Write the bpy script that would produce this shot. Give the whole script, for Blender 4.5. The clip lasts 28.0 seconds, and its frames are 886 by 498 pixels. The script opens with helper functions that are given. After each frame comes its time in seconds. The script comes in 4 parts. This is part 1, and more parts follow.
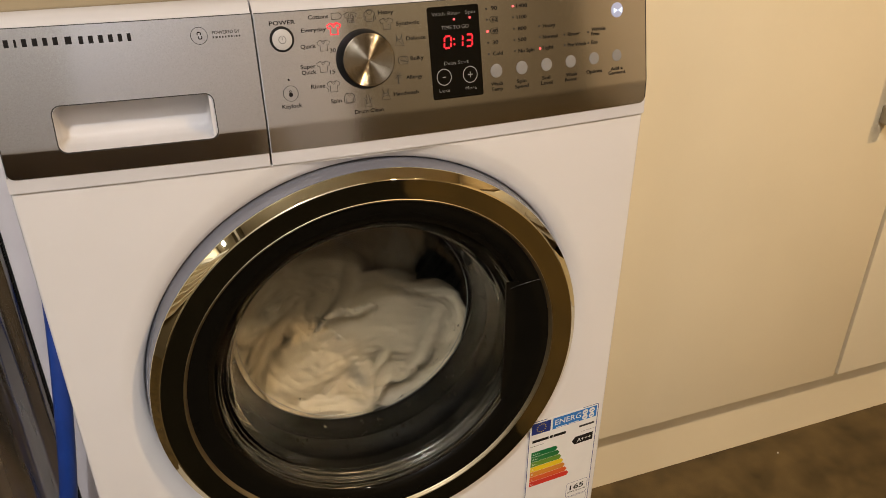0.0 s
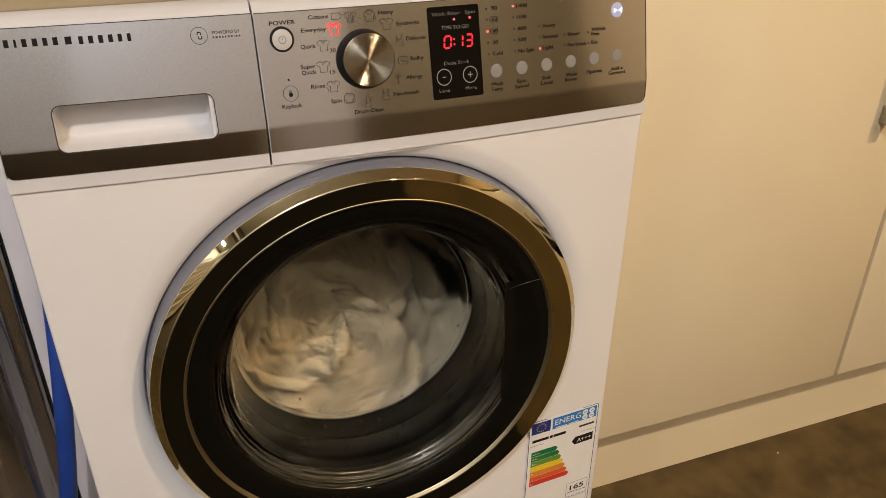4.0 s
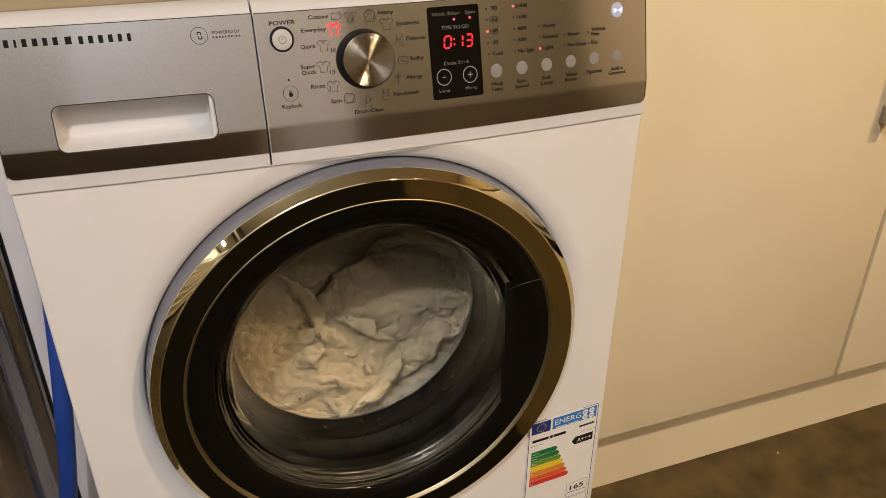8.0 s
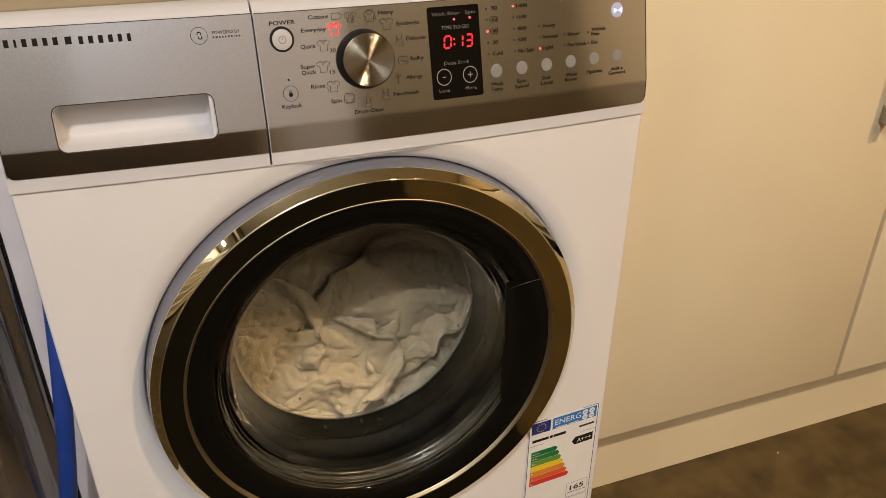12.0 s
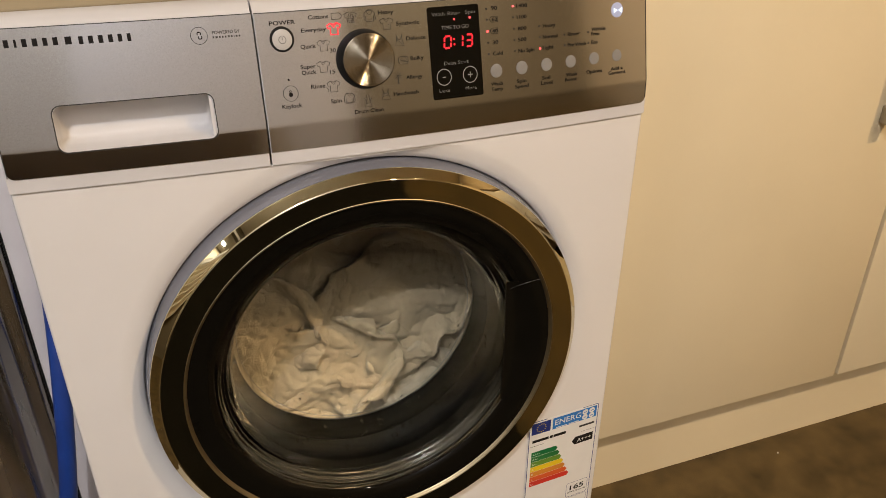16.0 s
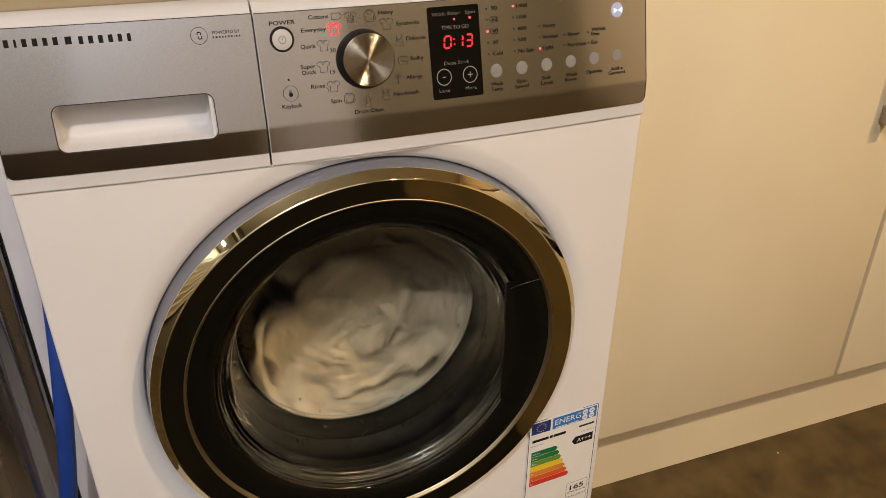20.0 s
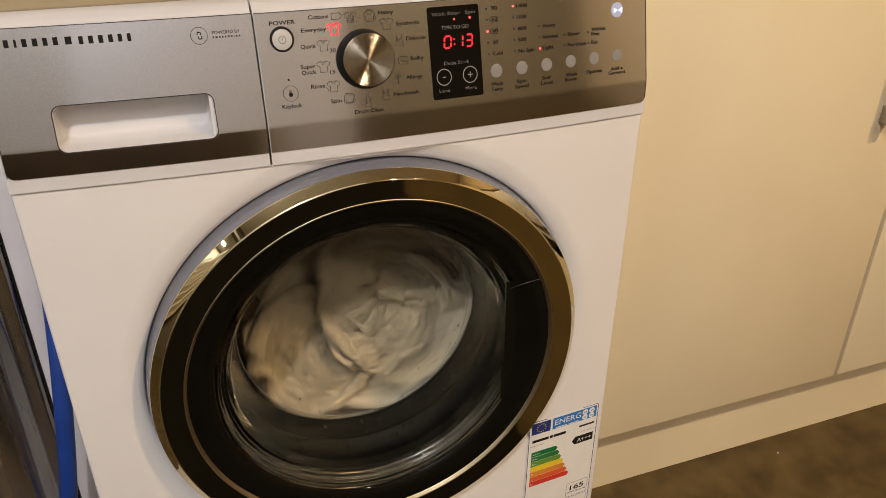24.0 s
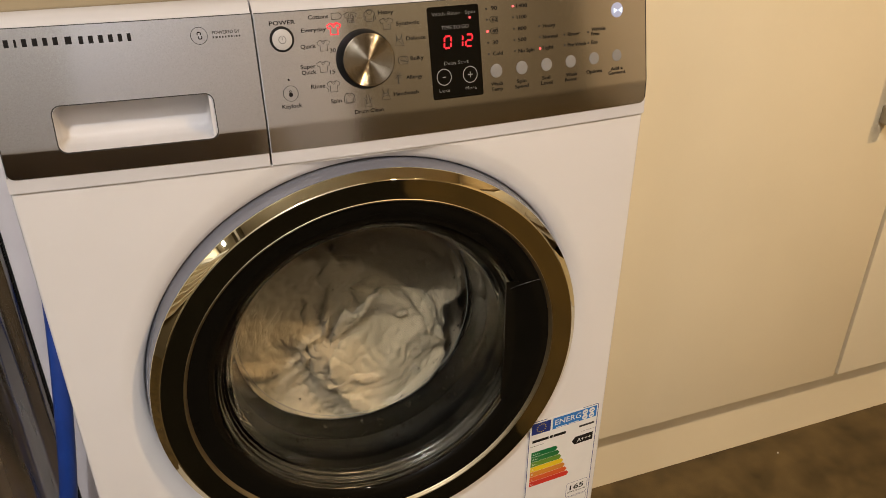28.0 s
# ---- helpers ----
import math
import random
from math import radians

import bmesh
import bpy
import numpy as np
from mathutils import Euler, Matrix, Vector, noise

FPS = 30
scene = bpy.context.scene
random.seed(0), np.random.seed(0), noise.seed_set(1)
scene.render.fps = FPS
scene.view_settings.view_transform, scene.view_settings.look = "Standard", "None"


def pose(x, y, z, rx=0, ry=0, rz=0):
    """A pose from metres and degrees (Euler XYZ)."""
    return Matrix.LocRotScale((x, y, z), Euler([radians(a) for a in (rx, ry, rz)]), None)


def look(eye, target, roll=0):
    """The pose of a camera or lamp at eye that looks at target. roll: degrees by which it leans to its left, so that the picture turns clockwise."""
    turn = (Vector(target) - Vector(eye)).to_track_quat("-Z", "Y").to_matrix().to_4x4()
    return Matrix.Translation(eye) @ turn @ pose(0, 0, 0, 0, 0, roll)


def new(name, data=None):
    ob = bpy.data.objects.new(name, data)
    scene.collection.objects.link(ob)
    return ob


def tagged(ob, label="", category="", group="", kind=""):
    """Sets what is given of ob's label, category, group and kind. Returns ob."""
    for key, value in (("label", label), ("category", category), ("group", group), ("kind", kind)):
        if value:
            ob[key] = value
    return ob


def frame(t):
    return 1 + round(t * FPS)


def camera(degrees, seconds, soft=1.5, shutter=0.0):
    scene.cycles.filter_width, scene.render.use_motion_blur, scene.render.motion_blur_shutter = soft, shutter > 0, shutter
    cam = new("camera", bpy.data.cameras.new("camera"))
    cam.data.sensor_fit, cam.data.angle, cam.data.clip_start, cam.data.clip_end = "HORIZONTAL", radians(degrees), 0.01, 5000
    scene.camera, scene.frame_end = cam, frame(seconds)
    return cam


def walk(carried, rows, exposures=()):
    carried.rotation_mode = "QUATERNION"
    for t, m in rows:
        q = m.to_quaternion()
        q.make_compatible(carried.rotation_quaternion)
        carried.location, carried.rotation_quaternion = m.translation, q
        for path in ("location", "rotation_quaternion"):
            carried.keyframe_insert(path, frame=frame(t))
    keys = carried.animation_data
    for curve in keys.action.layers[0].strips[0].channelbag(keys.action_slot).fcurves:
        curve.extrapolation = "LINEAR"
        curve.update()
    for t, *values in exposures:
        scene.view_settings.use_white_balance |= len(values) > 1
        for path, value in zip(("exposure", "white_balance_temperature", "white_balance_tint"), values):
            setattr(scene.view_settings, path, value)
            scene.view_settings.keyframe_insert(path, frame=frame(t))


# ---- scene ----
import itertools

cam = camera(59.16, 28.0, soft=0.88, shutter=1.0)
EYE = pose(-0.1686, -0.6654, 0.9840, 61.03, -0.20, -20.17)
walk(cam, [(0.0, EYE), (28.0, EYE)], exposures=[(0.0, 0.0), (28.0, 0.0)])

# ---- light ----
world = bpy.data.worlds.new("world")
scene.world = world
world.use_nodes = True
world.node_tree.nodes["Background"].inputs[0].default_value = (0.5, 0.55, 0.7, 1)
world.node_tree.nodes["Background"].inputs[1].default_value = 0.05


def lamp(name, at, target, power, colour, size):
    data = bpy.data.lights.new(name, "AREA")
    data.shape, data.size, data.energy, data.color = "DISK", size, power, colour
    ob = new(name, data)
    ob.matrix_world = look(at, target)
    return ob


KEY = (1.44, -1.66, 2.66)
# SIDE is an unseen cool fill, added to brighten the machine's left.
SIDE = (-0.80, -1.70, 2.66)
# FAR is an unseen fill, added to lighten the upper laundry.
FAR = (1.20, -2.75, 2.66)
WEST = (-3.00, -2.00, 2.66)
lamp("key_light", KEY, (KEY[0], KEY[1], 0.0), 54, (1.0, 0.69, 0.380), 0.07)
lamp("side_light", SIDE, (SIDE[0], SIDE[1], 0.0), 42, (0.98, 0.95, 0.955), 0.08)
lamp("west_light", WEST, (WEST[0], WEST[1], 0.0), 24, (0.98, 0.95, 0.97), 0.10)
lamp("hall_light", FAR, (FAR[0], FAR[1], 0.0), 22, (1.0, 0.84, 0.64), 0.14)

# ---- materials ----
BOW, PROUD, SEAM = 0.0116, 0.002, 0.7134


def mat(name, colour, rough=0.5, metal=0.0, vary=0.06, scale=40.0, bump=0.0, bump_scale=300.0, spread=0.08,
        stretch=(1, 1, 1), coat=0.0, sheen=0.0, per_piece=0.0, spec=0.5):
    m = bpy.data.materials.new(name)
    m.use_nodes = True
    nt = m.node_tree
    b = nt.nodes["Principled BSDF"]
    b.inputs["Metallic"].default_value = metal
    b.inputs["Specular IOR Level"].default_value = spec
    b.inputs["Coat Weight"].default_value = coat
    b.inputs["Sheen Weight"].default_value = sheen
    tc = nt.nodes.new("ShaderNodeTexCoord")
    mp = nt.nodes.new("ShaderNodeMapping")
    mp.inputs["Scale"].default_value = stretch
    nt.links.new(tc.outputs["Object"], mp.inputs["Vector"])
    big = nt.nodes.new("ShaderNodeTexNoise")
    big.inputs["Scale"].default_value = scale
    big.inputs["Detail"].default_value = 6
    nt.links.new(mp.outputs["Vector"], big.inputs["Vector"])
    ramp = nt.nodes.new("ShaderNodeMapRange")
    ramp.inputs["From Min"].default_value, ramp.inputs["From Max"].default_value = 0.3, 0.7
    ramp.inputs["To Min"].default_value, ramp.inputs["To Max"].default_value = 1 - vary, 1 + vary
    nt.links.new(big.outputs["Fac"], ramp.inputs["Value"])
    mul = nt.nodes.new("ShaderNodeVectorMath")
    mul.operation = "SCALE"
    mul.inputs[0].default_value = colour
    nt.links.new(ramp.outputs["Result"], mul.inputs["Scale"])
    nt.links.new(mul.outputs["Vector"], b.inputs["Base Color"])
    rr = nt.nodes.new("ShaderNodeMapRange")
    rr.inputs["From Min"].default_value, rr.inputs["From Max"].default_value = 0.3, 0.7
    rr.inputs["To Min"].default_value = max(0.0, rough - spread * rough)
    rr.inputs["To Max"].default_value = min(1.0, rough + spread * rough)
    nt.links.new(big.outputs["Fac"], rr.inputs["Value"])
    nt.links.new(rr.outputs["Result"], b.inputs["Roughness"])
    if bump:
        fine = nt.nodes.new("ShaderNodeTexNoise")
        fine.inputs["Scale"].default_value = bump_scale
        fine.inputs["Detail"].default_value = 3
        nt.links.new(mp.outputs["Vector"], fine.inputs["Vector"])
        bp = nt.nodes.new("ShaderNodeBump")
        bp.inputs["Strength"].default_value = bump
        bp.inputs["Distance"].default_value = 0.002
        nt.links.new(fine.outputs["Fac"], bp.inputs["Height"])
        nt.links.new(bp.outputs["Normal"], b.inputs["Normal"])
    return m


def glow(name, colour, strength, base=(0.05, 0.05, 0.05)):
    m = bpy.data.materials.new(name)
    m.use_nodes = True
    b = m.node_tree.nodes["Principled BSDF"]
    b.inputs["Base Color"].default_value = (*base, 1)
    b.inputs["Emission Color"].default_value = (*colour, 1)
    b.inputs["Emission Strength"].default_value = strength
    return m


def clear_glass(name, tint=(1, 1, 1), rough=0.0):
    m = bpy.data.materials.new(name)
    m.use_nodes = True
    b = m.node_tree.nodes["Principled BSDF"]
    b.inputs["Base Color"].default_value = (*tint, 1)
    b.inputs["Transmission Weight"].default_value = 1.0
    b.inputs["IOR"].default_value = 1.45
    b.inputs["Roughness"].default_value = rough
    return m


WHITE = mat("white_enamel", (0.78, 0.77, 0.76), 0.24, vary=0.02, scale=9, coat=0.15, bump=0.02, bump_scale=160)
PLASTIC = mat("white_plastic", (0.63, 0.625, 0.635), 0.08, vary=0.02, scale=14, bump=0.02, bump_scale=400)
STEEL = mat("brushed_steel", (0.58, 0.585, 0.60), 0.115, 1.0, vary=0.07, scale=800, spread=0.25)
DIAL_STEEL = mat("turned_steel", (0.27, 0.24, 0.185), 0.12, 1.0, vary=0.04, scale=90, spread=0.05)
# Chrome tinted gold, putting the warm room's reflection into its base.
WARM_CHROME = mat("chrome", (0.75, 0.68, 0.46), 0.02, 1.0, vary=0.02, scale=20, spread=0.3)
# Brown base puts the dark floor's reflection into plain chrome.
FLOOR_TINT_CHROME = mat("floor_tinted_chrome", (0.345, 0.285, 0.14), 0.04, 1.0, vary=0.04, scale=15, spread=0.3)
BLACK_GLASS = mat("black_glass", (0.0054, 0.0047, 0.0033), 0.05, vary=0.1, scale=30, spread=0.4, spec=0.12)
BLACK = mat("black_plastic", (0.010, 0.010, 0.010), 0.45, vary=0.1, scale=80, spec=0.2)
SKIRT = mat("dark_matt_plastic", (0.012, 0.011, 0.010), 0.6, vary=0.1, scale=80, spec=0.1)
# Pale grey that paints the highlight along the bowl's edge.
EDGE_HIGHLIGHT = mat("highlight_grey", (0.20, 0.20, 0.18), 0.25, vary=0.3, scale=40)
RING_BACKING = mat("ring_backing_grey", (0.030, 0.028, 0.023), 0.25, vary=0.3, scale=60)
# Grey rubber set near black: the shade behind the glass is in its base.
SHADED_RUBBER = mat("shaded_rubber", (0.0034, 0.0034, 0.0031), 0.5, vary=0.6, scale=22, spread=0.3, spec=0.06, bump=0.9, bump_scale=34)
RING_BASE = mat("grey_plastic", (0.23, 0.24, 0.285), 0.16, 0.35, vary=0.05, scale=30, spec=0.8)
DRUM_STEEL = mat("drum_steel", (0.18, 0.18, 0.175), 0.28, 1.0, vary=0.1, scale=30, bump=0.05)
INK = mat("dark_print", (0.010, 0.009, 0.008), 0.6, vary=0.1, scale=200, spec=0.15)
GREY_INK = mat("grey_print", (0.055, 0.052, 0.050), 0.6, vary=0.1, scale=200, spec=0.2)
WHITE_INK = mat("white_print", (0.31, 0.31, 0.31), 0.5, vary=0.05, scale=200)
POWER_WHITE = mat("milky_plastic", (0.50, 0.49, 0.48), 0.35, vary=0.03, scale=100)
GREY_EDGE = mat("grey_edge", (0.035, 0.034, 0.032), 0.4, vary=0.05, scale=100)
# Gold base stands in for the warm glow mirrored along the lip.
GOLD_TINT_LIP = mat("gold_tinted_lip", (0.36, 0.30, 0.19), 0.42, 1.0, vary=0.04, scale=30)
BUTTON = mat("pale_button", (0.22, 0.215, 0.21), 0.45, vary=0.03, scale=100)
RED_ON = glow("red_light", (1.0, 0.014, 0.026), 2.4, (0.05, 0.0, 0.0))
RED_HOT = glow("red_dot_light", (1.0, 0.06, 0.07), 3.4)
BLUE_WHITE = glow("white_light", (0.80, 0.87, 1.0), 1.6)
BLUE_HALO = glow("halo_light", (0.45, 0.55, 1.0), 0.30, (0.3, 0.3, 0.3))
GLASS = clear_glass("door_glass", (0.79, 0.785, 0.72))
CREAM = mat("cream_laminate", (0.75, 0.655, 0.45), 0.42, vary=0.03, scale=5, bump=0.04, bump_scale=90)
CARCASE = mat("cabinet_board", (0.66, 0.60, 0.50), 0.5, vary=0.03, scale=8)
# Shade over the machine's top is put into this tan.
SHADED_LID = mat("shaded_lid_tan", (0.36, 0.295, 0.185), 0.35, vary=0.05, scale=10)
FLOOR = mat("brown_vinyl", (0.086, 0.058, 0.022), 0.55, vary=0.42, scale=17, bump=0.3, bump_scale=400, spec=0.25)
WALL_LIGHT = mat("pale_wall_paint", (0.82, 0.82, 0.84), 0.8, vary=0.03, scale=4, bump=0.05, bump_scale=200)
WALL_CREAM = mat("cream_wall_paint", (0.61, 0.59, 0.555), 0.8, vary=0.03, scale=4, bump=0.05, bump_scale=200)
# The hall's dimness is put into this tan, for the steel to mirror.
DIM_HALL_WALL = mat("darkened_hall_paint", (0.165, 0.146, 0.11), 0.8, vary=0.04, scale=4, bump=0.05, bump_scale=200)
# Wall kept dark so that the chrome rim mirrors a dim room.
BROWN_WALL = mat("darkened_brown_paint", (0.12, 0.10, 0.066), 0.7, vary=0.05, scale=4, bump=0.05, bump_scale=200)
WALL = mat("wall_paint", (0.50, 0.42, 0.30), 0.8, vary=0.03, scale=4, bump=0.05, bump_scale=200)
CEIL = mat("ceiling_paint", (0.50, 0.46, 0.38), 0.85, vary=0.02, scale=4)
HANDLE = mat("satin_nickel", (0.42, 0.38, 0.32), 0.32, 1.0, vary=0.05, scale=60)
HOSE = mat("blue_hose", (0.012, 0.050, 0.27), 0.35, vary=0.12, scale=40, bump=0.05, bump_scale=120)
# Upright streaks in the tone stand in for the room's reflections.
STREAKED_STEEL = mat("streaked_stainless", (0.44, 0.425, 0.405), 0.24, 1.0, vary=0.4, scale=34, stretch=(1, 1, 0.05), spread=0.5)
# Near-black for the legs and shadow that the door's ring mirrors.
LEGS_DARK = mat("legs_stand_in_black", (0.012, 0.012, 0.013), 0.95, vary=0.3, scale=60, bump=0.5, bump_scale=500, spec=0.1)
DARK_WOOD = mat("dark_wood", (0.13, 0.090, 0.050), 0.45, vary=0.3, scale=14, stretch=(0.15, 1, 1))
SIDE_GREY = mat("grey_side_panel", (0.70, 0.67, 0.69), 0.45, vary=0.04, scale=20)


def towelling(name, colour, cell=210.0, depth=0.8, holes_depth=0.55):
    """Wet terry: a looped pile of small bumps over soft stains."""
    m = mat(name, colour, 0.9, vary=0.07, scale=22, sheen=0.25, spec=0.25)
    nt = m.node_tree
    tc = nt.nodes.new("ShaderNodeTexCoord")
    cells = nt.nodes.new("ShaderNodeTexVoronoi")
    cells.inputs["Scale"].default_value = cell
    fine = nt.nodes.new("ShaderNodeTexNoise")
    fine.inputs["Scale"].default_value = 60
    fine.inputs["Detail"].default_value = 8
    add = nt.nodes.new("ShaderNodeMath")
    add.operation = "SUBTRACT"
    bp = nt.nodes.new("ShaderNodeBump")
    bp.inputs["Strength"].default_value = depth
    bp.inputs["Distance"].default_value = 0.003
    nt.links.new(tc.outputs["Object"], cells.inputs["Vector"])
    nt.links.new(tc.outputs["Object"], fine.inputs["Vector"])
    nt.links.new(fine.outputs["Fac"], add.inputs[0])
    nt.links.new(cells.outputs["Distance"], add.inputs[1])
    nt.links.new(add.outputs["Value"], bp.inputs["Height"])
    nt.links.new(bp.outputs["Normal"], nt.nodes["Principled BSDF"].inputs["Normal"])
    # small open meshes in the weave read darker
    b = nt.nodes["Principled BSDF"]
    holes = nt.nodes.new("ShaderNodeTexVoronoi")
    holes.inputs["Scale"].default_value = 205
    pick = nt.nodes.new("ShaderNodeMapRange")
    pick.inputs["From Min"].default_value, pick.inputs["From Max"].default_value = 0.10, 0.24
    pick.inputs["To Min"].default_value, pick.inputs["To Max"].default_value = holes_depth, 1.0
    dim = nt.nodes.new("ShaderNodeVectorMath")
    dim.operation = "SCALE"
    nt.links.new(tc.outputs["Object"], holes.inputs["Vector"])
    nt.links.new(holes.outputs["Distance"], pick.inputs["Value"])
    nt.links.new(b.inputs["Base Color"].links[0].from_socket, dim.inputs[0])
    nt.links.new(pick.outputs["Result"], dim.inputs["Scale"])
    nt.links.new(dim.outputs["Vector"], b.inputs["Base Color"])
    return m


TOWEL = towelling("white_towelling", (0.43, 0.36, 0.262), 560, 0.5, 0.40)
TOWEL_B = towelling("white_cotton", (0.44, 0.385, 0.30), 700, 0.35, 0.92)
TOWEL_C = towelling("cream_towelling", (0.49, 0.415, 0.30), 620, 0.5, 0.85)

# ---- mesh helpers ----


def part(name, bm, material, parent=None, label="", smooth=35.0):
    me = bpy.data.meshes.new(name)
    bmesh.ops.recalc_face_normals(bm, faces=bm.faces)
    if all(len(e.link_faces) == 2 for e in bm.edges) and bm.calc_volume(signed=True) < 0:
        bmesh.ops.reverse_faces(bm, faces=bm.faces)
    if smooth:
        for f in bm.faces:
            f.smooth = True
        for e in bm.edges:
            if len(e.link_faces) == 2 and e.calc_face_angle(0) > radians(smooth):
                e.smooth = False
    bm.to_mesh(me)
    bm.free()
    me.materials.append(material)
    ob = new(name, me)
    if parent:
        ob.parent = parent
    if label:
        ob["label"] = label
    return ob


def box(x0, x1, y0, y1, z0, z1, bevel=0.0, segments=2):
    bm = bmesh.new()
    bmesh.ops.create_cube(bm, size=1)
    bmesh.ops.scale(bm, vec=(x1 - x0, y1 - y0, z1 - z0), verts=bm.verts)
    bmesh.ops.translate(bm, vec=((x0 + x1) / 2, (y0 + y1) / 2, (z0 + z1) / 2), verts=bm.verts)
    if bevel:
        bmesh.ops.bevel(bm, geom=bm.edges[:], offset=bevel, segments=segments, affect="EDGES", profile=0.5)
    return bm


def lathe(profile, segments=128, cx=0.0, cz=0.0, closed=False):
    """Turns (radius, y) points round the y axis through (cx, cz)."""
    bm = bmesh.new()
    rings = []
    for r, y in profile:
        if r < 1e-6:
            rings.append([bm.verts.new((cx, y, cz))])
        else:
            rings.append([bm.verts.new((cx + r * math.cos(2 * math.pi * k / segments), y, cz + r * math.sin(2 * math.pi * k / segments)))
                          for k in range(segments)])
    pairs = list(zip(rings, rings[1:])) + ([(rings[-1], rings[0])] if closed else [])
    for a, b in pairs:
        for k in range(segments):
            n = (k + 1) % segments
            if len(a) == 1 and len(b) == 1:
                continue
            if len(a) == 1:
                bm.faces.new((a[0], b[k], b[n]))
            elif len(b) == 1:
                bm.faces.new((a[k], a[n], b[0]))
            else:
                bm.faces.new((a[k], a[n], b[n], b[k]))
    return bm


def lean(z):
    """How far the fascia leans back at the height z."""
    u = z - 0.7470
    if u < 0:
        return 0.075 * (z - SEAM)
    return 0.075 * 0.0336 + (0.075 * u + 0.17 * u * u / 0.004 if u < 0.002 else 0.245 * u - 0.17 * 0.001)


def front(x, z):
    """The bowed and leaning face of the fascia."""
    return -PROUD - BOW * (1 - (x / 0.3) ** 2) + lean(z)


def bend(bm):
    for v in bm.verts:
        v.co.y += front(v.co.x, v.co.z)
    return bm


def columns(x0, x1, r, n):
    xs = [x0 + (x1 - x0) * k / n for k in range(n + 1)]
    for k in range(1, 8):
        d = r * (1 - math.cos(math.pi / 2 * k / 8))
        xs += [x0 + d, x1 - d]
    return sorted(set(round(x, 6) for x in xs))


def inset(x, x0, x1, ra, rb):
    """The corner's cut at x: ra at the x0 end, rb at the x1 end."""
    if ra and x - x0 < ra:
        return ra - math.sqrt(max(0.0, ra * ra - (ra - (x - x0)) ** 2))
    if rb and x1 - x < rb:
        return rb - math.sqrt(max(0.0, rb * rb - (rb - (x1 - x)) ** 2))
    return 0.0


def strip(bm, xs, low, high, y, depth, rows=10, crown=0.0):
    """A slab between two outlines, its face at y and its rim going back by depth; crown rounds its top edge."""
    face, back = [], []
    for x in xs:
        a, b = low(x), high(x)
        fc = []
        for k in range(rows + 1):
            z = a + (b - a) * k / rows
            lift = crown * max(0.0, (z - (b - crown)) / crown) ** 2.2 if crown else 0.0
            fc.append(bm.verts.new((x, y + lift, z)))
        face.append(fc)
        back.append((bm.verts.new((x, y + depth, a)), bm.verts.new((x, y + depth, b))))
    for i in range(len(xs) - 1):
        for k in range(rows):
            bm.faces.new((face[i][k], face[i + 1][k], face[i + 1][k + 1], face[i][k + 1]))
        bm.faces.new((face[i][0], back[i][0], back[i + 1][0], face[i + 1][0]))
        bm.faces.new((face[i][rows], face[i + 1][rows], back[i + 1][1], back[i][1]))
    for i in (0, -1):
        bm.faces.new([*face[i], back[i][1], back[i][0]])


def slab(x0, x1, z0, z1, y, depth, radii=(0, 0, 0, 0), n=24, rows=10, crown=0.0):
    """A rounded slab on the fascia; radii: low left, low right, high right, high left."""
    bm = bmesh.new()
    xs = columns(x0, x1, max(radii) or 0.001, n)
    strip(bm, xs, lambda x: z0 + inset(x, x0, x1, radii[0], radii[1]), lambda x: z1 - inset(x, x0, x1, radii[3], radii[2]),
          y, depth, rows, crown)
    return bm


def rounded(cx, cz, w, h, r, n=8):
    pts = []
    for sx, sz, a in ((1, 1, 0), (-1, 1, 90), (-1, -1, 180), (1, -1, 270)):
        for k in range(n + 1):
            t = radians(a + 90 * k / n)
            pts.append((cx + sx * (w / 2 - r) + r * math.cos(t), cz + sz * (h / 2 - r) + r * math.sin(t)))
    return pts


def stroke(bm, points, width, y=-0.0006, thick=0.0003, closed=False):
    """A line of the given width along (x, z) points, as a thin raised print."""
    pts = [Vector(p) for p in points]
    n = len(pts)
    left, right = [], []
    for i, p in enumerate(pts):
        a = pts[i - 1] if i or closed else p
        b = pts[(i + 1) % n] if i < n - 1 or closed else p
        d = (b - a)
        d = d.normalized() if d.length > 1e-9 else Vector((1, 0))
        side = Vector((-d.y, d.x)) * width / 2
        left.append(bm.verts.new((p.x + side.x, y, p.y + side.y)))
        right.append(bm.verts.new((p.x - side.x, y, p.y - side.y)))
    for i in range(n if closed else n - 1):
        j = (i + 1) % n
        bm.faces.new((left[i], right[i], right[j], left[j]))


def disc(bm, cx, cz, r, y=-0.0006, n=24, rz=None):
    bm.faces.new([bm.verts.new((cx + r * math.cos(2 * math.pi * k / n), y, cz + (rz or r) * math.sin(2 * math.pi * k / n))) for k in range(n)])


def arc(cx, cz, r, a0, a1, n=20):
    return [(cx + r * math.cos(radians(a0 + (a1 - a0) * k / n)), cz + r * math.sin(radians(a0 + (a1 - a0) * k / n))) for k in range(n + 1)]


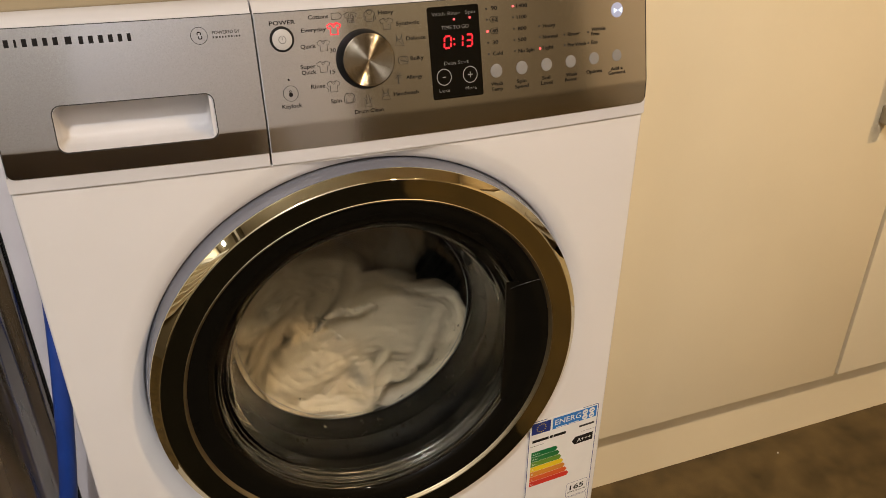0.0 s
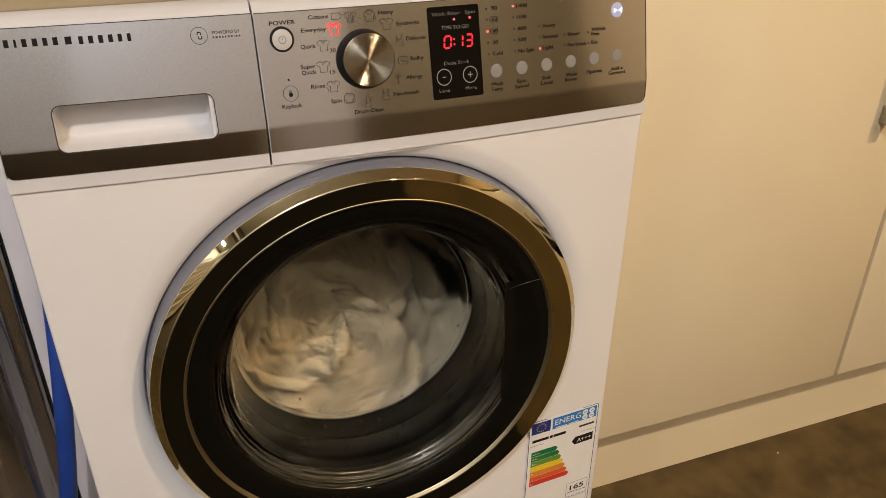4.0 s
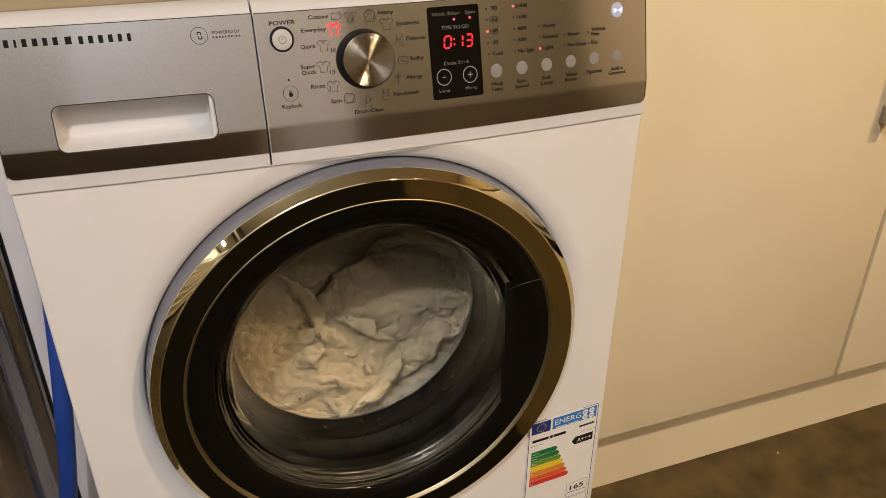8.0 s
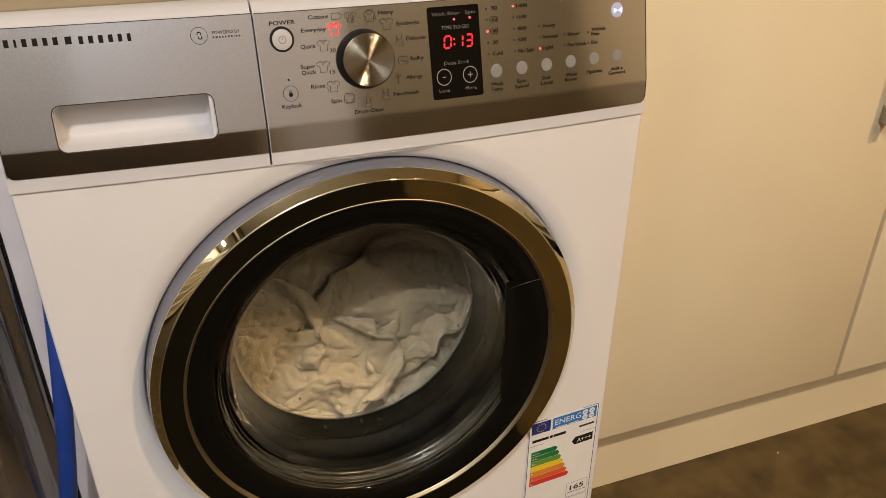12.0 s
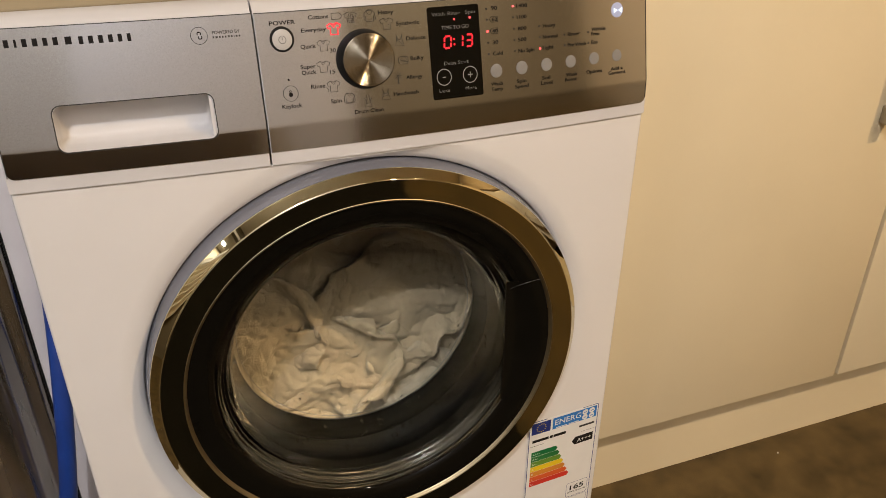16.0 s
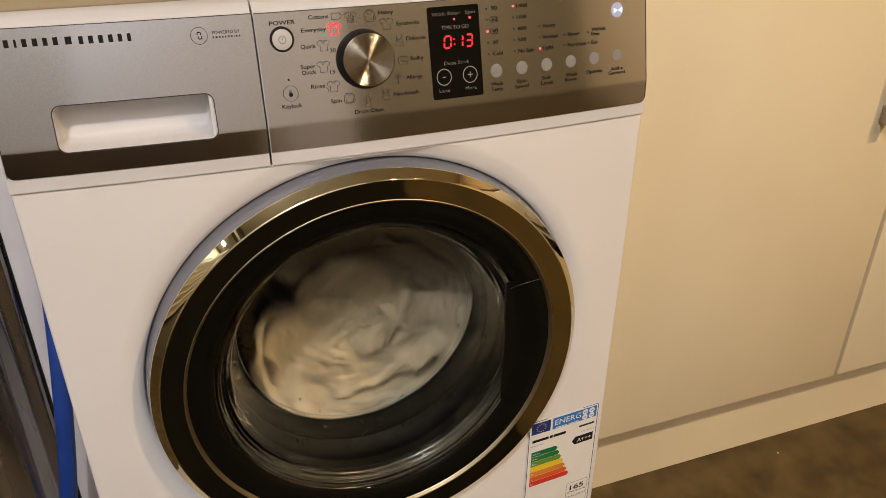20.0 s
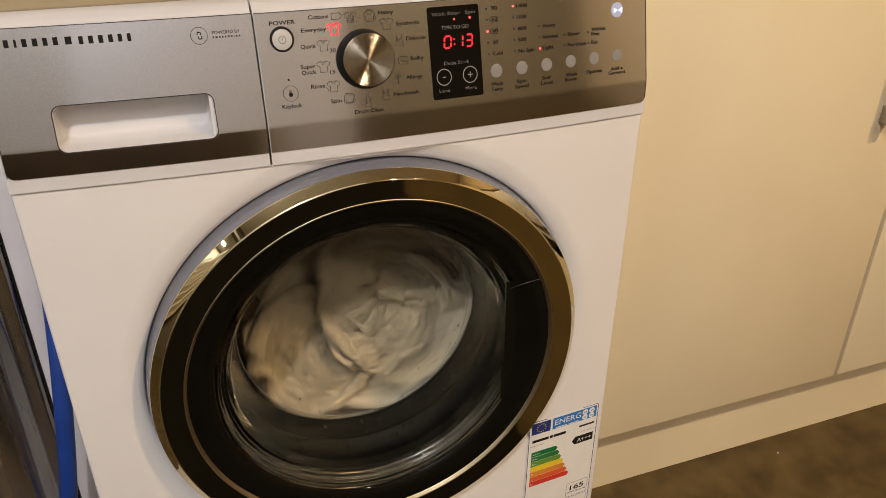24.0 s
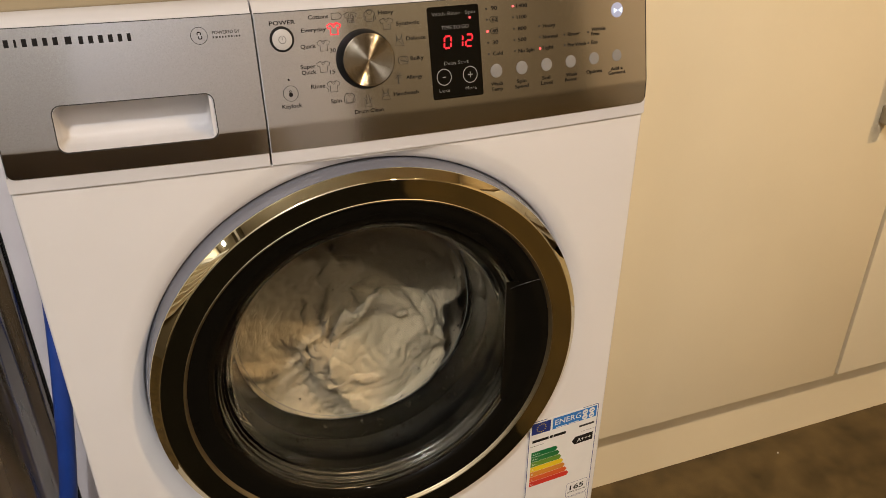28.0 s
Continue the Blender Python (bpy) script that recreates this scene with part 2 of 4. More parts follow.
def lettering(text, x0, x1, z, height=None, thin=0.0):
    """Words as a flat mesh between x0 and x1, centred on the height z."""
    cu = bpy.data.curves.new("lettering", "FONT")
    cu.body, cu.resolution_u, cu.offset = text, 3, -thin
    ob = new("lettering", cu)
    me = bpy.data.meshes.new_from_object(ob.evaluated_get(bpy.context.evaluated_depsgraph_get()))
    bm = bmesh.new()
    bm.from_mesh(me)
    bpy.data.objects.remove(ob)
    bpy.data.meshes.remove(me)
    xs = [v.co.x for v in bm.verts]
    s = (x1 - x0) / (max(xs) - min(xs))
    left, mid = min(xs), 0.34
    for v in bm.verts:
        v.co = (x0 + (v.co.x - left) * s, -0.0006, z + (v.co.y - mid) * (height / 0.7 if height else min(s, 0.0047) if s < 0.0075 else s))
    return bm


def tube(points, radius, segments=16):
    bm = bmesh.new()
    pts = [Vector(p) for p in points]
    rings = []
    for i, p in enumerate(pts):
        d = (pts[min(i + 1, len(pts) - 1)] - pts[max(i - 1, 0)]).normalized()
        u = d.orthogonal().normalized() if abs(d.z) < 0.8 else Vector((1, 0, 0)).cross(d).normalized()
        w = d.cross(u)
        rings.append([bm.verts.new(p + radius * (math.cos(2 * math.pi * k / segments) * u + math.sin(2 * math.pi * k / segments) * w)) for k in range(segments)])
    for a, b in zip(rings, rings[1:]):
        for k in range(segments):
            n = (k + 1) % segments
            bm.faces.new((a[k], a[n], b[n], b[k]))
    bm.faces.new(rings[0])
    bm.faces.new(rings[-1])
    return bm


def thing(name, label, category, at=(0, 0, 0), group=""):
    ob = new(name)
    ob.location = at
    ob.empty_display_size = 0.05
    return tagged(ob, label, category, group)


# ---- room ----
X0, X1, Y0, Y1, TOP = -2.2, 2.6, -2.1, 0.72, 2.7
HALL = -3.2
tagged(part("floor", box(X0 - 1.3, X1 + 1.3, HALL - 0.1, Y1 + 0.1, -0.05, 0.0), FLOOR), "brown mottled vinyl floor", "floor", kind="structure")
tagged(part("wall_north", box(X0 - 1.3, X1 + 1.3, Y1, Y1 + 0.1, 0, TOP), WALL), "plain painted wall behind the machine", "wall", kind="structure")
tagged(part("wall_south", box(X0, -0.70, Y0 - 0.1, Y0, 0, TOP), WALL_CREAM), "plain painted wall", "wall", kind="structure")
# Unseen pier, added and kept pale so the drawer's steel mirrors brightness.
tagged(part("wall_pier", box(-0.70, 0.46, Y0 - 0.1, Y0 + 0.004, 0, TOP), WALL_LIGHT), "unseen pale pier, added as a bright patch for the steel to mirror", "wall", kind="structure")
# Unseen hall, added so that the control plate mirrors a dim wall.
tagged(part("wall_hall", box(X0 - 1.2, X1 + 1.2, HALL - 0.1, HALL, 0, TOP), DIM_HALL_WALL), "unseen hall wall, darkened for the steel to mirror", "wall", kind="structure")
def wall_with_opening(x0, x1, y0, y1, a, b, head):
    """A wall along y with a doorway between a and b, as one mesh."""
    bm = bmesh.new()
    for c in ((y0, a, 0.0, TOP), (b, y1, 0.0, TOP), (a, b, head, TOP)):
        piece = box(x0, x1, *c)
        me = bpy.data.meshes.new("piece")
        piece.to_mesh(me)
        piece.free()
        bm.from_mesh(me)
        bpy.data.meshes.remove(me)
    return bm


# Unseen doorways, far walls and trims, added as dark and pale reflections.
tagged(part("wall_west", wall_with_opening(X0 - 0.1, X0, HALL - 0.1, Y1, -1.98, -1.22, 2.46), BROWN_WALL), "unseen darkened wall and doorway, added for the chrome to mirror", "wall", kind="structure")
tagged(part("wall_west_far", box(X0 - 1.3, X0 - 1.2, HALL - 0.1, Y1 + 0.1, 0, TOP), WALL), "unseen wall closing the room beyond an added doorway", "wall", kind="structure")
tagged(part("wall_east", wall_with_opening(X1, X1 + 0.1, HALL - 0.1, Y1, 0.02, 0.60, 2.05), WALL), "unseen wall and doorway, added for the chrome to mirror", "wall", kind="structure")
tagged(part("wall_east_far", box(X1 + 1.2, X1 + 1.3, HALL - 0.1, Y1 + 0.1, 0, TOP), WALL), "unseen wall closing the room beyond an added doorway", "wall", kind="structure")
for x, side, a, c, head in ((X0, 1, -1.98, -1.22, 2.46), (X1, -1, 0.02, 0.60, 2.05)):
    x0, x1 = sorted((x, x + side * 0.016))
    for y in (a - 0.06, c):
        tagged(part("trim", box(x0, x1, y, y + 0.06, 0.0, head + 0.06, 0.002), WHITE), "unseen white doorway trim, added for the chrome to mirror", "trim", kind="structure")
    tagged(part("trim", box(x0, x1, a, c, head, head + 0.06, 0.002), WHITE), "unseen white doorway trim, added for the chrome to mirror", "trim", kind="structure")
tagged(part("ceiling", box(X0 - 1.3, X1 + 1.3, HALL - 0.1, Y1 + 0.1, TOP, TOP + 0.05), CEIL), "plain white ceiling", "ceiling", kind="structure")

# ---- washing machine ----
DX, DZ = 0.0, 0.470          # centre of the door
machine = thing("washing_machine", "white front-loading washing machine running with a full drum", "washing machine")


def bow(x):
    return -BOW * max(0.0, 1 - (x / 0.3) ** 2)


def machine_front():
    """The bowed enamel front, dished round the door's opening."""
    bm = bmesh.new()
    n = 160
    z0, z1 = 0.09, SEAM - 0.0002
    turns = [2 * math.pi * k / n for k in range(n)]
    for cx, cz in ((-0.3, z0), (-0.3, z1), (0.3, z0), (0.3, z1)):
        a = math.atan2(cz - DZ, cx - DX) % (2 * math.pi)
        turns[round(a * n / (2 * math.pi)) % n] = a        # so that the corners are met
    rings = []
    profile = [(0.206, 0.022), (0.2337, 0.020), (0.2342, 0.0095), (0.2362, 0.0062), (0.2405, 0.0040), (0.2470, 0.0016), (0.2530, 0.0004), (0.2570, 0.0)]
    for r, y in profile:
        ring = []
        for k in range(n):
            a = turns[k]
            x, z = DX + r * math.cos(a), DZ + r * math.sin(a)
            z = min(z, z1 - 0.0025) if r > 0.24 else z
            ring.append(bm.verts.new((x, y + bow(x), z)))
        rings.append(ring)
    for s in (0.25, 0.5, 0.75, 0.9, 0.94, 0.965, 0.985, 0.995, 1.0):
        ring = []
        for k in range(n):
            a = turns[k]
            c, t = math.cos(a), math.sin(a)
            hx = 0.3 / abs(c) if abs(c) > 1e-6 else 9
            hz = ((z1 - DZ) if t > 0 else (DZ - z0)) / abs(t) if abs(t) > 1e-6 else 9
            e = max(min(hx, hz), 0.2465)
            r = 0.2570 + (e - 0.2570) * s
            x, z = DX + r * c, DZ + r * t
            over = max(0.0, abs(x) - 0.2975)               # rounded side edges
            ring.append(bm.verts.new((x, bow(x) + 0.0025 - math.sqrt(max(0.0, 0.0025 ** 2 - over ** 2)), min(max(z, z0), z1))))
        rings.append(ring)
    back = []
    for v in rings[-1]:
        back.append(bm.verts.new((v.co.x, 0.03, v.co.z)))
    rings.append(back)
    for a, b in zip(rings, rings[1:]):
        for k in range(n):
            m = (k + 1) % n
            bm.faces.new((a[k], a[m], b[m], b[k]))
    return bm


part("front_panel", machine_front(), WHITE, machine, smooth=40)
for x in (-0.2985, 0.2965):
    part("side_panel", box(x, x + 0.002, 0.030, 0.598, 0.015, 0.846), WHITE, machine)
part("back_panel", box(-0.2965, 0.2965, 0.596, 0.598, 0.015, 0.846), WHITE, machine)
part("base_panel", box(-0.2965, 0.2965, 0.030, 0.596, 0.015, 0.030), BLACK, machine)
part("front_crossbar", box(-0.2965, 0.2965, 0.0305, 0.040, 0.7300, 0.846), WHITE, machine)
part("tub", lathe([(0.1980, 0.0950), (0.2560, 0.1000), (0.2620, 0.1200), (0.2620, 0.4100), (0.2000, 0.4300), (0.0, 0.4300)], 64, 0.0, 0.470), BLACK, machine, "dark plastic tub", smooth=50)
for x in (-0.25, 0.25):
    for y in (0.08, 0.55):
        f = part("foot", lathe([(0.0, 0.0), (0.022, 0.0), (0.022, 0.008), (0.012, 0.015), (0.0, 0.015)], 24), BLACK, machine)
        f.rotation_euler, f.location = (radians(90), 0, 0), (x, y, 0.0)
part("toe_panel", box(-0.298, 0.298, 0.004, 0.0295, 0.015, 0.0885, 0.002), WHITE, machine)
part("lid", box(-0.297, 0.297, 0.0440, 0.598, 0.8465, 0.866, 0.004, 3), SHADED_LID, machine, "top board, its shade put into a tan colour")

# fascia: the drawer at one end, the controls at the other
CUT = -0.0893
PLATE = -0.0009
part("fascia", bend(slab(CUT + 0.0009, 0.3, SEAM, 0.8480, 0.0, 0.040, (0, 0.0015, 0.008, 0), 30, 72, 0.010)), PLASTIC, machine)
drawer = part("drawer_front", bend(slab(-0.3, CUT - 0.0009, SEAM, 0.8480, 0.0, 0.0300, (0.0015, 0, 0, 0.008), 24, 72, 0.010)), PLASTIC, machine)
PX0, PX1, PZ0, PZ1, PR = -0.2552, -0.1305, 0.7442, 0.7806, 0.007


def drawer_plate():
    """The steel plate of the drawer, with the opening for the grip."""
    bm = bmesh.new()
    x0, x1, z0, z1 = -0.2985, CUT - 0.0006, 0.7255, 0.8404
    y, d = PLATE, 0.0008
    r = 0.006
    xs = columns(x0, PX0, r, 6)
    strip(bm, xs, lambda x: z0 + inset(x, x0, x1, r, 0), lambda x: z1 - inset(x, x0, x1, r, 0), y, d, 72)
    strip(bm, columns(PX1, x1, 0.001, 5), lambda x: z0, lambda x: z1, y, d, 72)
    xs = columns(PX0, PX1, PR, 16)
    strip(bm, xs, lambda x: PZ1 - inset(x, PX0, PX1, PR, PR), lambda x: z1, y, d, 38)
    strip(bm, xs, lambda x: z0, lambda x: PZ0 + inset(x, PX0, PX1, PR, PR), y, d, 12)
    bmesh.ops.remove_doubles(bm, verts=bm.verts, dist=0.00002)
    return bend(bm)


part("steel_plate", drawer_plate(), STEEL, drawer, "brushed steel plate")


def grip():
    """The white hollow that the fingers reach into."""
    bm = bmesh.new()
    cx, cz, w, h = (PX0 + PX1) / 2, (PZ0 + PZ1) / 2, PX1 - PX0, PZ1 - PZ0
    rings = []
    for y, dw, dz, up in ((-0.0012, 0, 0, 0), (-0.0012, 0.0006, 0.0006, 0), (0.0004, 0.0012, 0.0010, 0.0002), (0.0120, 0.0040, 0.0014, 0.0005),
                          (0.0230, 0.0075, 0.0024, 0.0010), (0.0248, 0.0105, 0.0038, 0.0016), (0.0255, 0.0150, 0.0065, 0.0028)):
        rings.append([bm.verts.new((x, y, z + up)) for x, z in rounded(cx, cz, w - dw, h - dz, max(0.003, PR - dw * 0.12))])
    n = len(rings[0])
    for a, b in zip(rings, rings[1:]):
        for k in range(n):
            m = (k + 1) % n
            bm.faces.new((a[k], a[m], b[m], b[k]))
    bm.faces.new(rings[-1])
    return bend(bm)


def hole_in_drawer():
    """Opens the drawer's white front behind the grip."""
    bm = bmesh.new()
    bm.from_mesh(drawer.data)
    doomed = [f for f in bm.faces if PX0 + 0.002 < f.calc_center_median().x < PX1 - 0.002 and PZ0 - 0.001 < f.calc_center_median().z < PZ1 + 0.001
              and f.calc_center_median().y < 0.02]
    bmesh.ops.delete(bm, geom=doomed, context="FACES")
    bm.to_mesh(drawer.data)
    bm.free()


hole_in_drawer()
part("grip", grip(), PLASTIC, drawer, "white recessed finger grip", smooth=60)
bm = bmesh.new()
stroke(bm, rounded((PX0 + PX1) / 2, (PZ0 + PZ1) / 2, PX1 - PX0 + 0.0008, PZ1 - PZ0 + 0.0008, PR), 0.0008, -0.0017, closed=True)
part("grip_rim", bend(bm), GREY_EDGE, drawer, "thin dark rim")


def bars(name, x0, x1, z, h, widths, gap, material, label):
    """Plain bars in place of lettering that stays unread, each a part of its own."""
    unit = (x1 - x0) / (sum(widths) + gap * (len(widths) - 1))
    x = x0
    for w in widths:
        a, b = x, x + w * unit
        bm = bmesh.new()
        bm.faces.new([bm.verts.new((u, PLATE - 0.0004, v)) for u, v in ((a, z - h / 2), (b, z - h / 2), (b, z + h / 2), (a, z + h / 2))])
        part(name, bend(bm), material, drawer, label, smooth=0)
        x = b + gap * unit


bars("maker_mark", -0.2787, -0.2400, 0.8293, 0.0058, [0.42, 0.2, 0.42, 0.46, 0.40, 0.44], 0.50, INK, "dark plain bar")
bars("maker_mark", -0.2347, -0.2301, 0.8292, 0.0058, [1], 0.5, INK, "dark plain bar")
bars("maker_mark", -0.2248, -0.1859, 0.8288, 0.0058, [0.42, 0.46, 0.46, 0.44, 0.40, 0.36], 0.50, INK, "dark plain bar")
bars("motor_mark", -0.1231, -0.1007, 0.8241, 0.0015, [0.5, 0.7, 0.5, 0.5, 0.5, 0.6, 0.5, 0.2, 0.5, 0.5], 0.45, GREY_INK, "grey plain bar")
bm = bmesh.new()
stroke(bm, arc(-0.1336, 0.8261, 0.0066, 0, 342, 30), 0.0004, PLATE - 0.0004, closed=True)
stroke(bm, arc(-0.1336, 0.8275, 0.0014, -40, 220, 10), 0.0008, PLATE - 0.0004)
stroke(bm, arc(-0.1330, 0.8249, 0.0014, 140, 400, 10), 0.0008, PLATE - 0.0004)
part("motor_emblem", bend(bm), INK, drawer, "small round emblem")

controls = part("control_plate", bend(slab(CUT + 0.0014, 0.2990, 0.7255, 0.8400, PLATE, 0.0008, (0, 0.006, 0.002, 0), 40, 72)), STEEL, machine, "brushed steel control plate")


def plate_edge(points, parent):
    """The thin dark joint along the rim of a steel plate."""
    bm = bmesh.new()
    fine = []
    for (ax, az), (bx, bz) in zip(points, points[1:]):
        fine += [(ax + (bx - ax) * k / 24, az + (bz - az) * k / 24) for k in range(24)]
    stroke(bm, fine + [points[-1]], 0.0007, PLATE - 0.0003)
    part("plate_edge", bend(bm), GREY_EDGE, parent, "thin dark joint", smooth=0)


plate_edge([(-0.2983, 0.7270), (-0.2983, 0.8350), (-0.2955, 0.8392), (-0.2930, 0.8404), (CUT - 0.0008, 0.8404)], drawer)
plate_edge([(CUT + 0.0016, 0.8401), (0.2965, 0.8401), (0.2989, 0.8380), (0.2989, 0.7310)], controls)


def printed(text, x0, x1, z, material=INK, name="printed_word", dy=0.0, parent=None):
    bm = lettering(text, x0, x1, z, None, 0.020 if material is WHITE_INK else -0.014)
    for v in bm.verts:
        v.co.y = PLATE - 0.0003 + dy
    return part(name, bend(bm), material, parent or controls, smooth=0)


for word in (("POWER", -0.0760, -0.0542, 0.8316), ("Keylock", -0.0741, -0.0569, 0.7639), ("Cottons", -0.0428, -0.0252, 0.8342),
             ("Everyday", -0.0499, -0.0284, 0.8242), ("Quick", -0.0521, -0.0389, 0.8112), ("Super", -0.0543, -0.0410, 0.7949),
             ("Quick", -0.0539, -0.0411, 0.7902), ("Rinse", -0.0472, -0.0347, 0.7781), ("Spin", -0.0314, -0.0217, 0.7644),
             ("Drum Clean", -0.0111, 0.0155, 0.7531), ("Handwash", 0.0264, 0.0501, 0.7648), ("Allergy", 0.0395, 0.0552, 0.7779),
             ("Bulky", 0.0453, 0.0577, 0.7938), ("Delicate", 0.0428, 0.0610, 0.8108), ("Synthetic", 0.0345, 0.0563, 0.8238),
             ("Heavy", 0.0191, 0.0330, 0.8341)):
    printed(*word)
for word in (("90", 0.1271, 0.1334, 0.8301), ("60", 0.1274, 0.1328, 0.8203), ("40", 0.1272, 0.1327, 0.8104), ("30", 0.1268, 0.1327, 0.8004),
             ("Cold", 0.1267, 0.1366, 0.7905), ("1400", 0.1533, 0.1646, 0.8302), ("1100", 0.1532, 0.1634, 0.8204), ("800", 0.1537, 0.1628, 0.8103),
             ("500", 0.1533, 0.1622, 0.8005), ("No Spin", 0.1533, 0.1702, 0.7905), ("Heavy", 0.1804, 0.1940, 0.8106),
             ("Normal", 0.1799, 0.1960, 0.8007), ("Light", 0.1794, 0.1912, 0.7910), ("Rinse+", 0.2073, 0.2213, 0.8007),
             ("Pre Wash", 0.2069, 0.2274, 0.7908), ("Wrinkle", 0.2342, 0.2506, 0.8028), ("Free", 0.2341, 0.2432, 0.7986), ("Eco", 0.2339, 0.2410, 0.7910)):
    printed(*word)
for word in (("Wash", 0.1227, 0.1349, 0.7635), ("Temp", 0.1227, 0.1346, 0.7588), ("Spin", 0.1498, 0.1601, 0.7634), ("Speed", 0.1477, 0.1623, 0.7587),
             ("Soil", 0.1774, 0.1862, 0.7636), ("Level", 0.1759, 0.1884, 0.7589), ("Wash", 0.2038, 0.2161, 0.7637), ("Boost", 0.2026, 0.2159, 0.7592),
             ("Options", 0.2271, 0.2455, 0.7638), ("Add a", 0.2557, 0.2700, 0.7638), ("Garment", 0.2529, 0.2733, 0.7599)):
    printed(*word)
printed("POWERED BY", -0.1231, -0.1007, 0.8277, GREY_INK, parent=drawer)
printed("30", -0.0272, -0.0217, 0.8064, GREY_INK)
printed("15", -0.0293, -0.0246, 0.7889, GREY_INK)

# pictograms round the dial
SHIRT = ((-0.28, 0.48), (-0.62, 0.30), (-0.52, 0.02), (-0.34, 0.10), (-0.34, -0.5), (0.34, -0.5), (0.34, 0.10), (0.52, 0.02), (0.62, 0.30), (0.28, 0.48), (0.0, 0.36))
JUMPER = ((-0.26, 0.45), (-0.5, 0.2), (-0.55, -0.35), (-0.38, -0.38), (-0.36, 0.0), (-0.36, -0.5), (0.36, -0.5), (0.36, 0.0), (0.38, -0.38), (0.55, -0.35), (0.5, 0.2), (0.26, 0.45))
VEST = ((-0.3, 0.5), (-0.24, 0.1), (-0.42, -0.5), (0.42, -0.5), (0.24, 0.1), (0.3, 0.5), (0.12, 0.05), (-0.12, 0.05))
FLASK = ((-0.1, 0.5), (-0.1, 0.2), (-0.3, -0.5), (0.3, -0.5), (0.1, 0.2), (0.1, 0.5))


def pictogram(cx, cz, outline, size=0.0098, lines=(), material=GREY_INK, width=0.00050, name="pictogram"):
    size *= 0.90
    bm = bmesh.new()
    stroke(bm, [(cx + u * size, cz + v * size) for u, v in outline], width, PLATE - 0.0003, closed=True)
    for line in lines:
        stroke(bm, [(cx + u * size, cz + v * size) for u, v in line], width * 0.8, PLATE - 0.00032)
    return part(name, bend(bm), material, controls, smooth=0)


COLLAR = ((-0.25, 0.45), (0.0, 0.12), (0.25, 0.45))
pictogram(-0.0215, 0.8238, SHIRT, 0.0105, (COLLAR,), RED_ON, 0.0011, "lit_pictogram")["label"] = "red lit shirt pictogram"
pictogram(-0.0060, 0.8319, SHIRT, 0.0098, [((-0.34, v), (0.34, v)) for v in (-0.3, -0.1, 0.1)] + [((u, -0.5), (u, 0.3)) for u in (-0.15, 0.05, 0.22)])
pictogram(0.0111, 0.8321, JUMPER, 0.0105, (tuple((0.24 * math.cos(radians(a)), 0.32 + 0.24 * math.sin(radians(a))) for a in range(0, 361, 40)), ((-0.2, -0.3), (0.2, -0.3))))
pictogram(0.0258, 0.8245, SHIRT, 0.0108, (COLLAR, ((0.1, -0.1), (0.25, -0.1))))
pictogram(0.0363, 0.8101, VEST, 0.0108, (((-0.2, 0.0), (0.3, -0.4)),))
pictogram(0.0383, 0.7928, rounded(0, 0, 1.0, 0.72, 0.2, 4), 0.0098, (tuple(rounded(0.02, 0.1, 0.6, 0.25, 0.1, 3)), ((-0.48, -0.15), (0.48, -0.15))))
pictogram(0.0320, 0.7784, ((-0.03, 0.1), (0.03, 0.1), (0.05, -0.6), (-0.0, -0.6)), 0.0098,
          [((0, 0.2), (0.45 * math.cos(radians(a)), 0.2 + 0.4 * math.sin(radians(a)))) for a in range(0, 360, 45)])
pictogram(0.0190, 0.7656, VEST, 0.0104, (((-0.35, -0.2), (0.3, -0.1)),))
pictogram(0.0023, 0.7615, FLASK, 0.0112, (((-0.2, 0.0), (-0.35, 0.25)), ((0.2, 0.0), (0.35, 0.25)), ((-0.2, -0.2), (0.2, -0.2))))
pictogram(-0.0144, 0.7656, JUMPER, 0.0100, (tuple((0.3 * math.cos(radians(a)), -0.3 + 0.15 * math.sin(radians(a))) for a in range(180, 380, 25)), COLLAR))
pictogram(-0.0273, 0.7768, SHIRT, 0.0104, (((-0.7, -0.05), (-0.5, -0.3), (-0.6, -0.45)), COLLAR))
pictogram(-0.0343, 0.7938, SHIRT, 0.0104, (COLLAR,))
pictogram(-0.0321, 0.8110, SHIRT, 0.0100, (COLLAR,))
pictogram(-0.0180, 0.8337, ((-0.55, 0.3), (0.3, 0.3), (0.6, 0.0), (0.3, -0.3), (-0.55, -0.3)), 0.0092, (), INK, 0.0005, "pennant_mark")
for z in (0.8204, 0.8104):
    pictogram(0.1294, z, ((0.5, 0.34), (-0.35, 0.34), (-0.62, 0.0), (-0.35, -0.34), (0.5, -0.34)), 0.0080, (), INK, 0.00045, "pennant_mark")

# round buttons, dots and lights
def button(cx, cz, r, material, name, label="", thick=0.0010, squash=1.0):
    bm = lathe([(0.0, -thick), (r * 0.80, -thick), (r * 0.95, -thick * 0.8), (r, 0.0)], 32)
    for v in bm.verts:
        v.co = (v.co.x + cx, v.co.y + PLATE, v.co.z * squash + cz)
    return part(name, bend(bm), material, controls, label)


power = button(-0.0669, 0.8185, 0.0104, BLACK, "power_button_ring", "black ring", 0.0012)
button(-0.0669, 0.8185, 0.0087, POWER_WHITE, "power_button", "pale translucent button", 0.0020)
bm = bmesh.new()
stroke(bm, arc(-0.0669, 0.8185, 0.0030, 110, 430, 20), 0.0007, PLATE - 0.0022)
stroke(bm, [(-0.0669, 0.8182), (-0.0669, 0.8219)], 0.0007, PLATE - 0.0022)
part("power_sign", bend(bm), BUTTON, controls)
bm = bmesh.new()
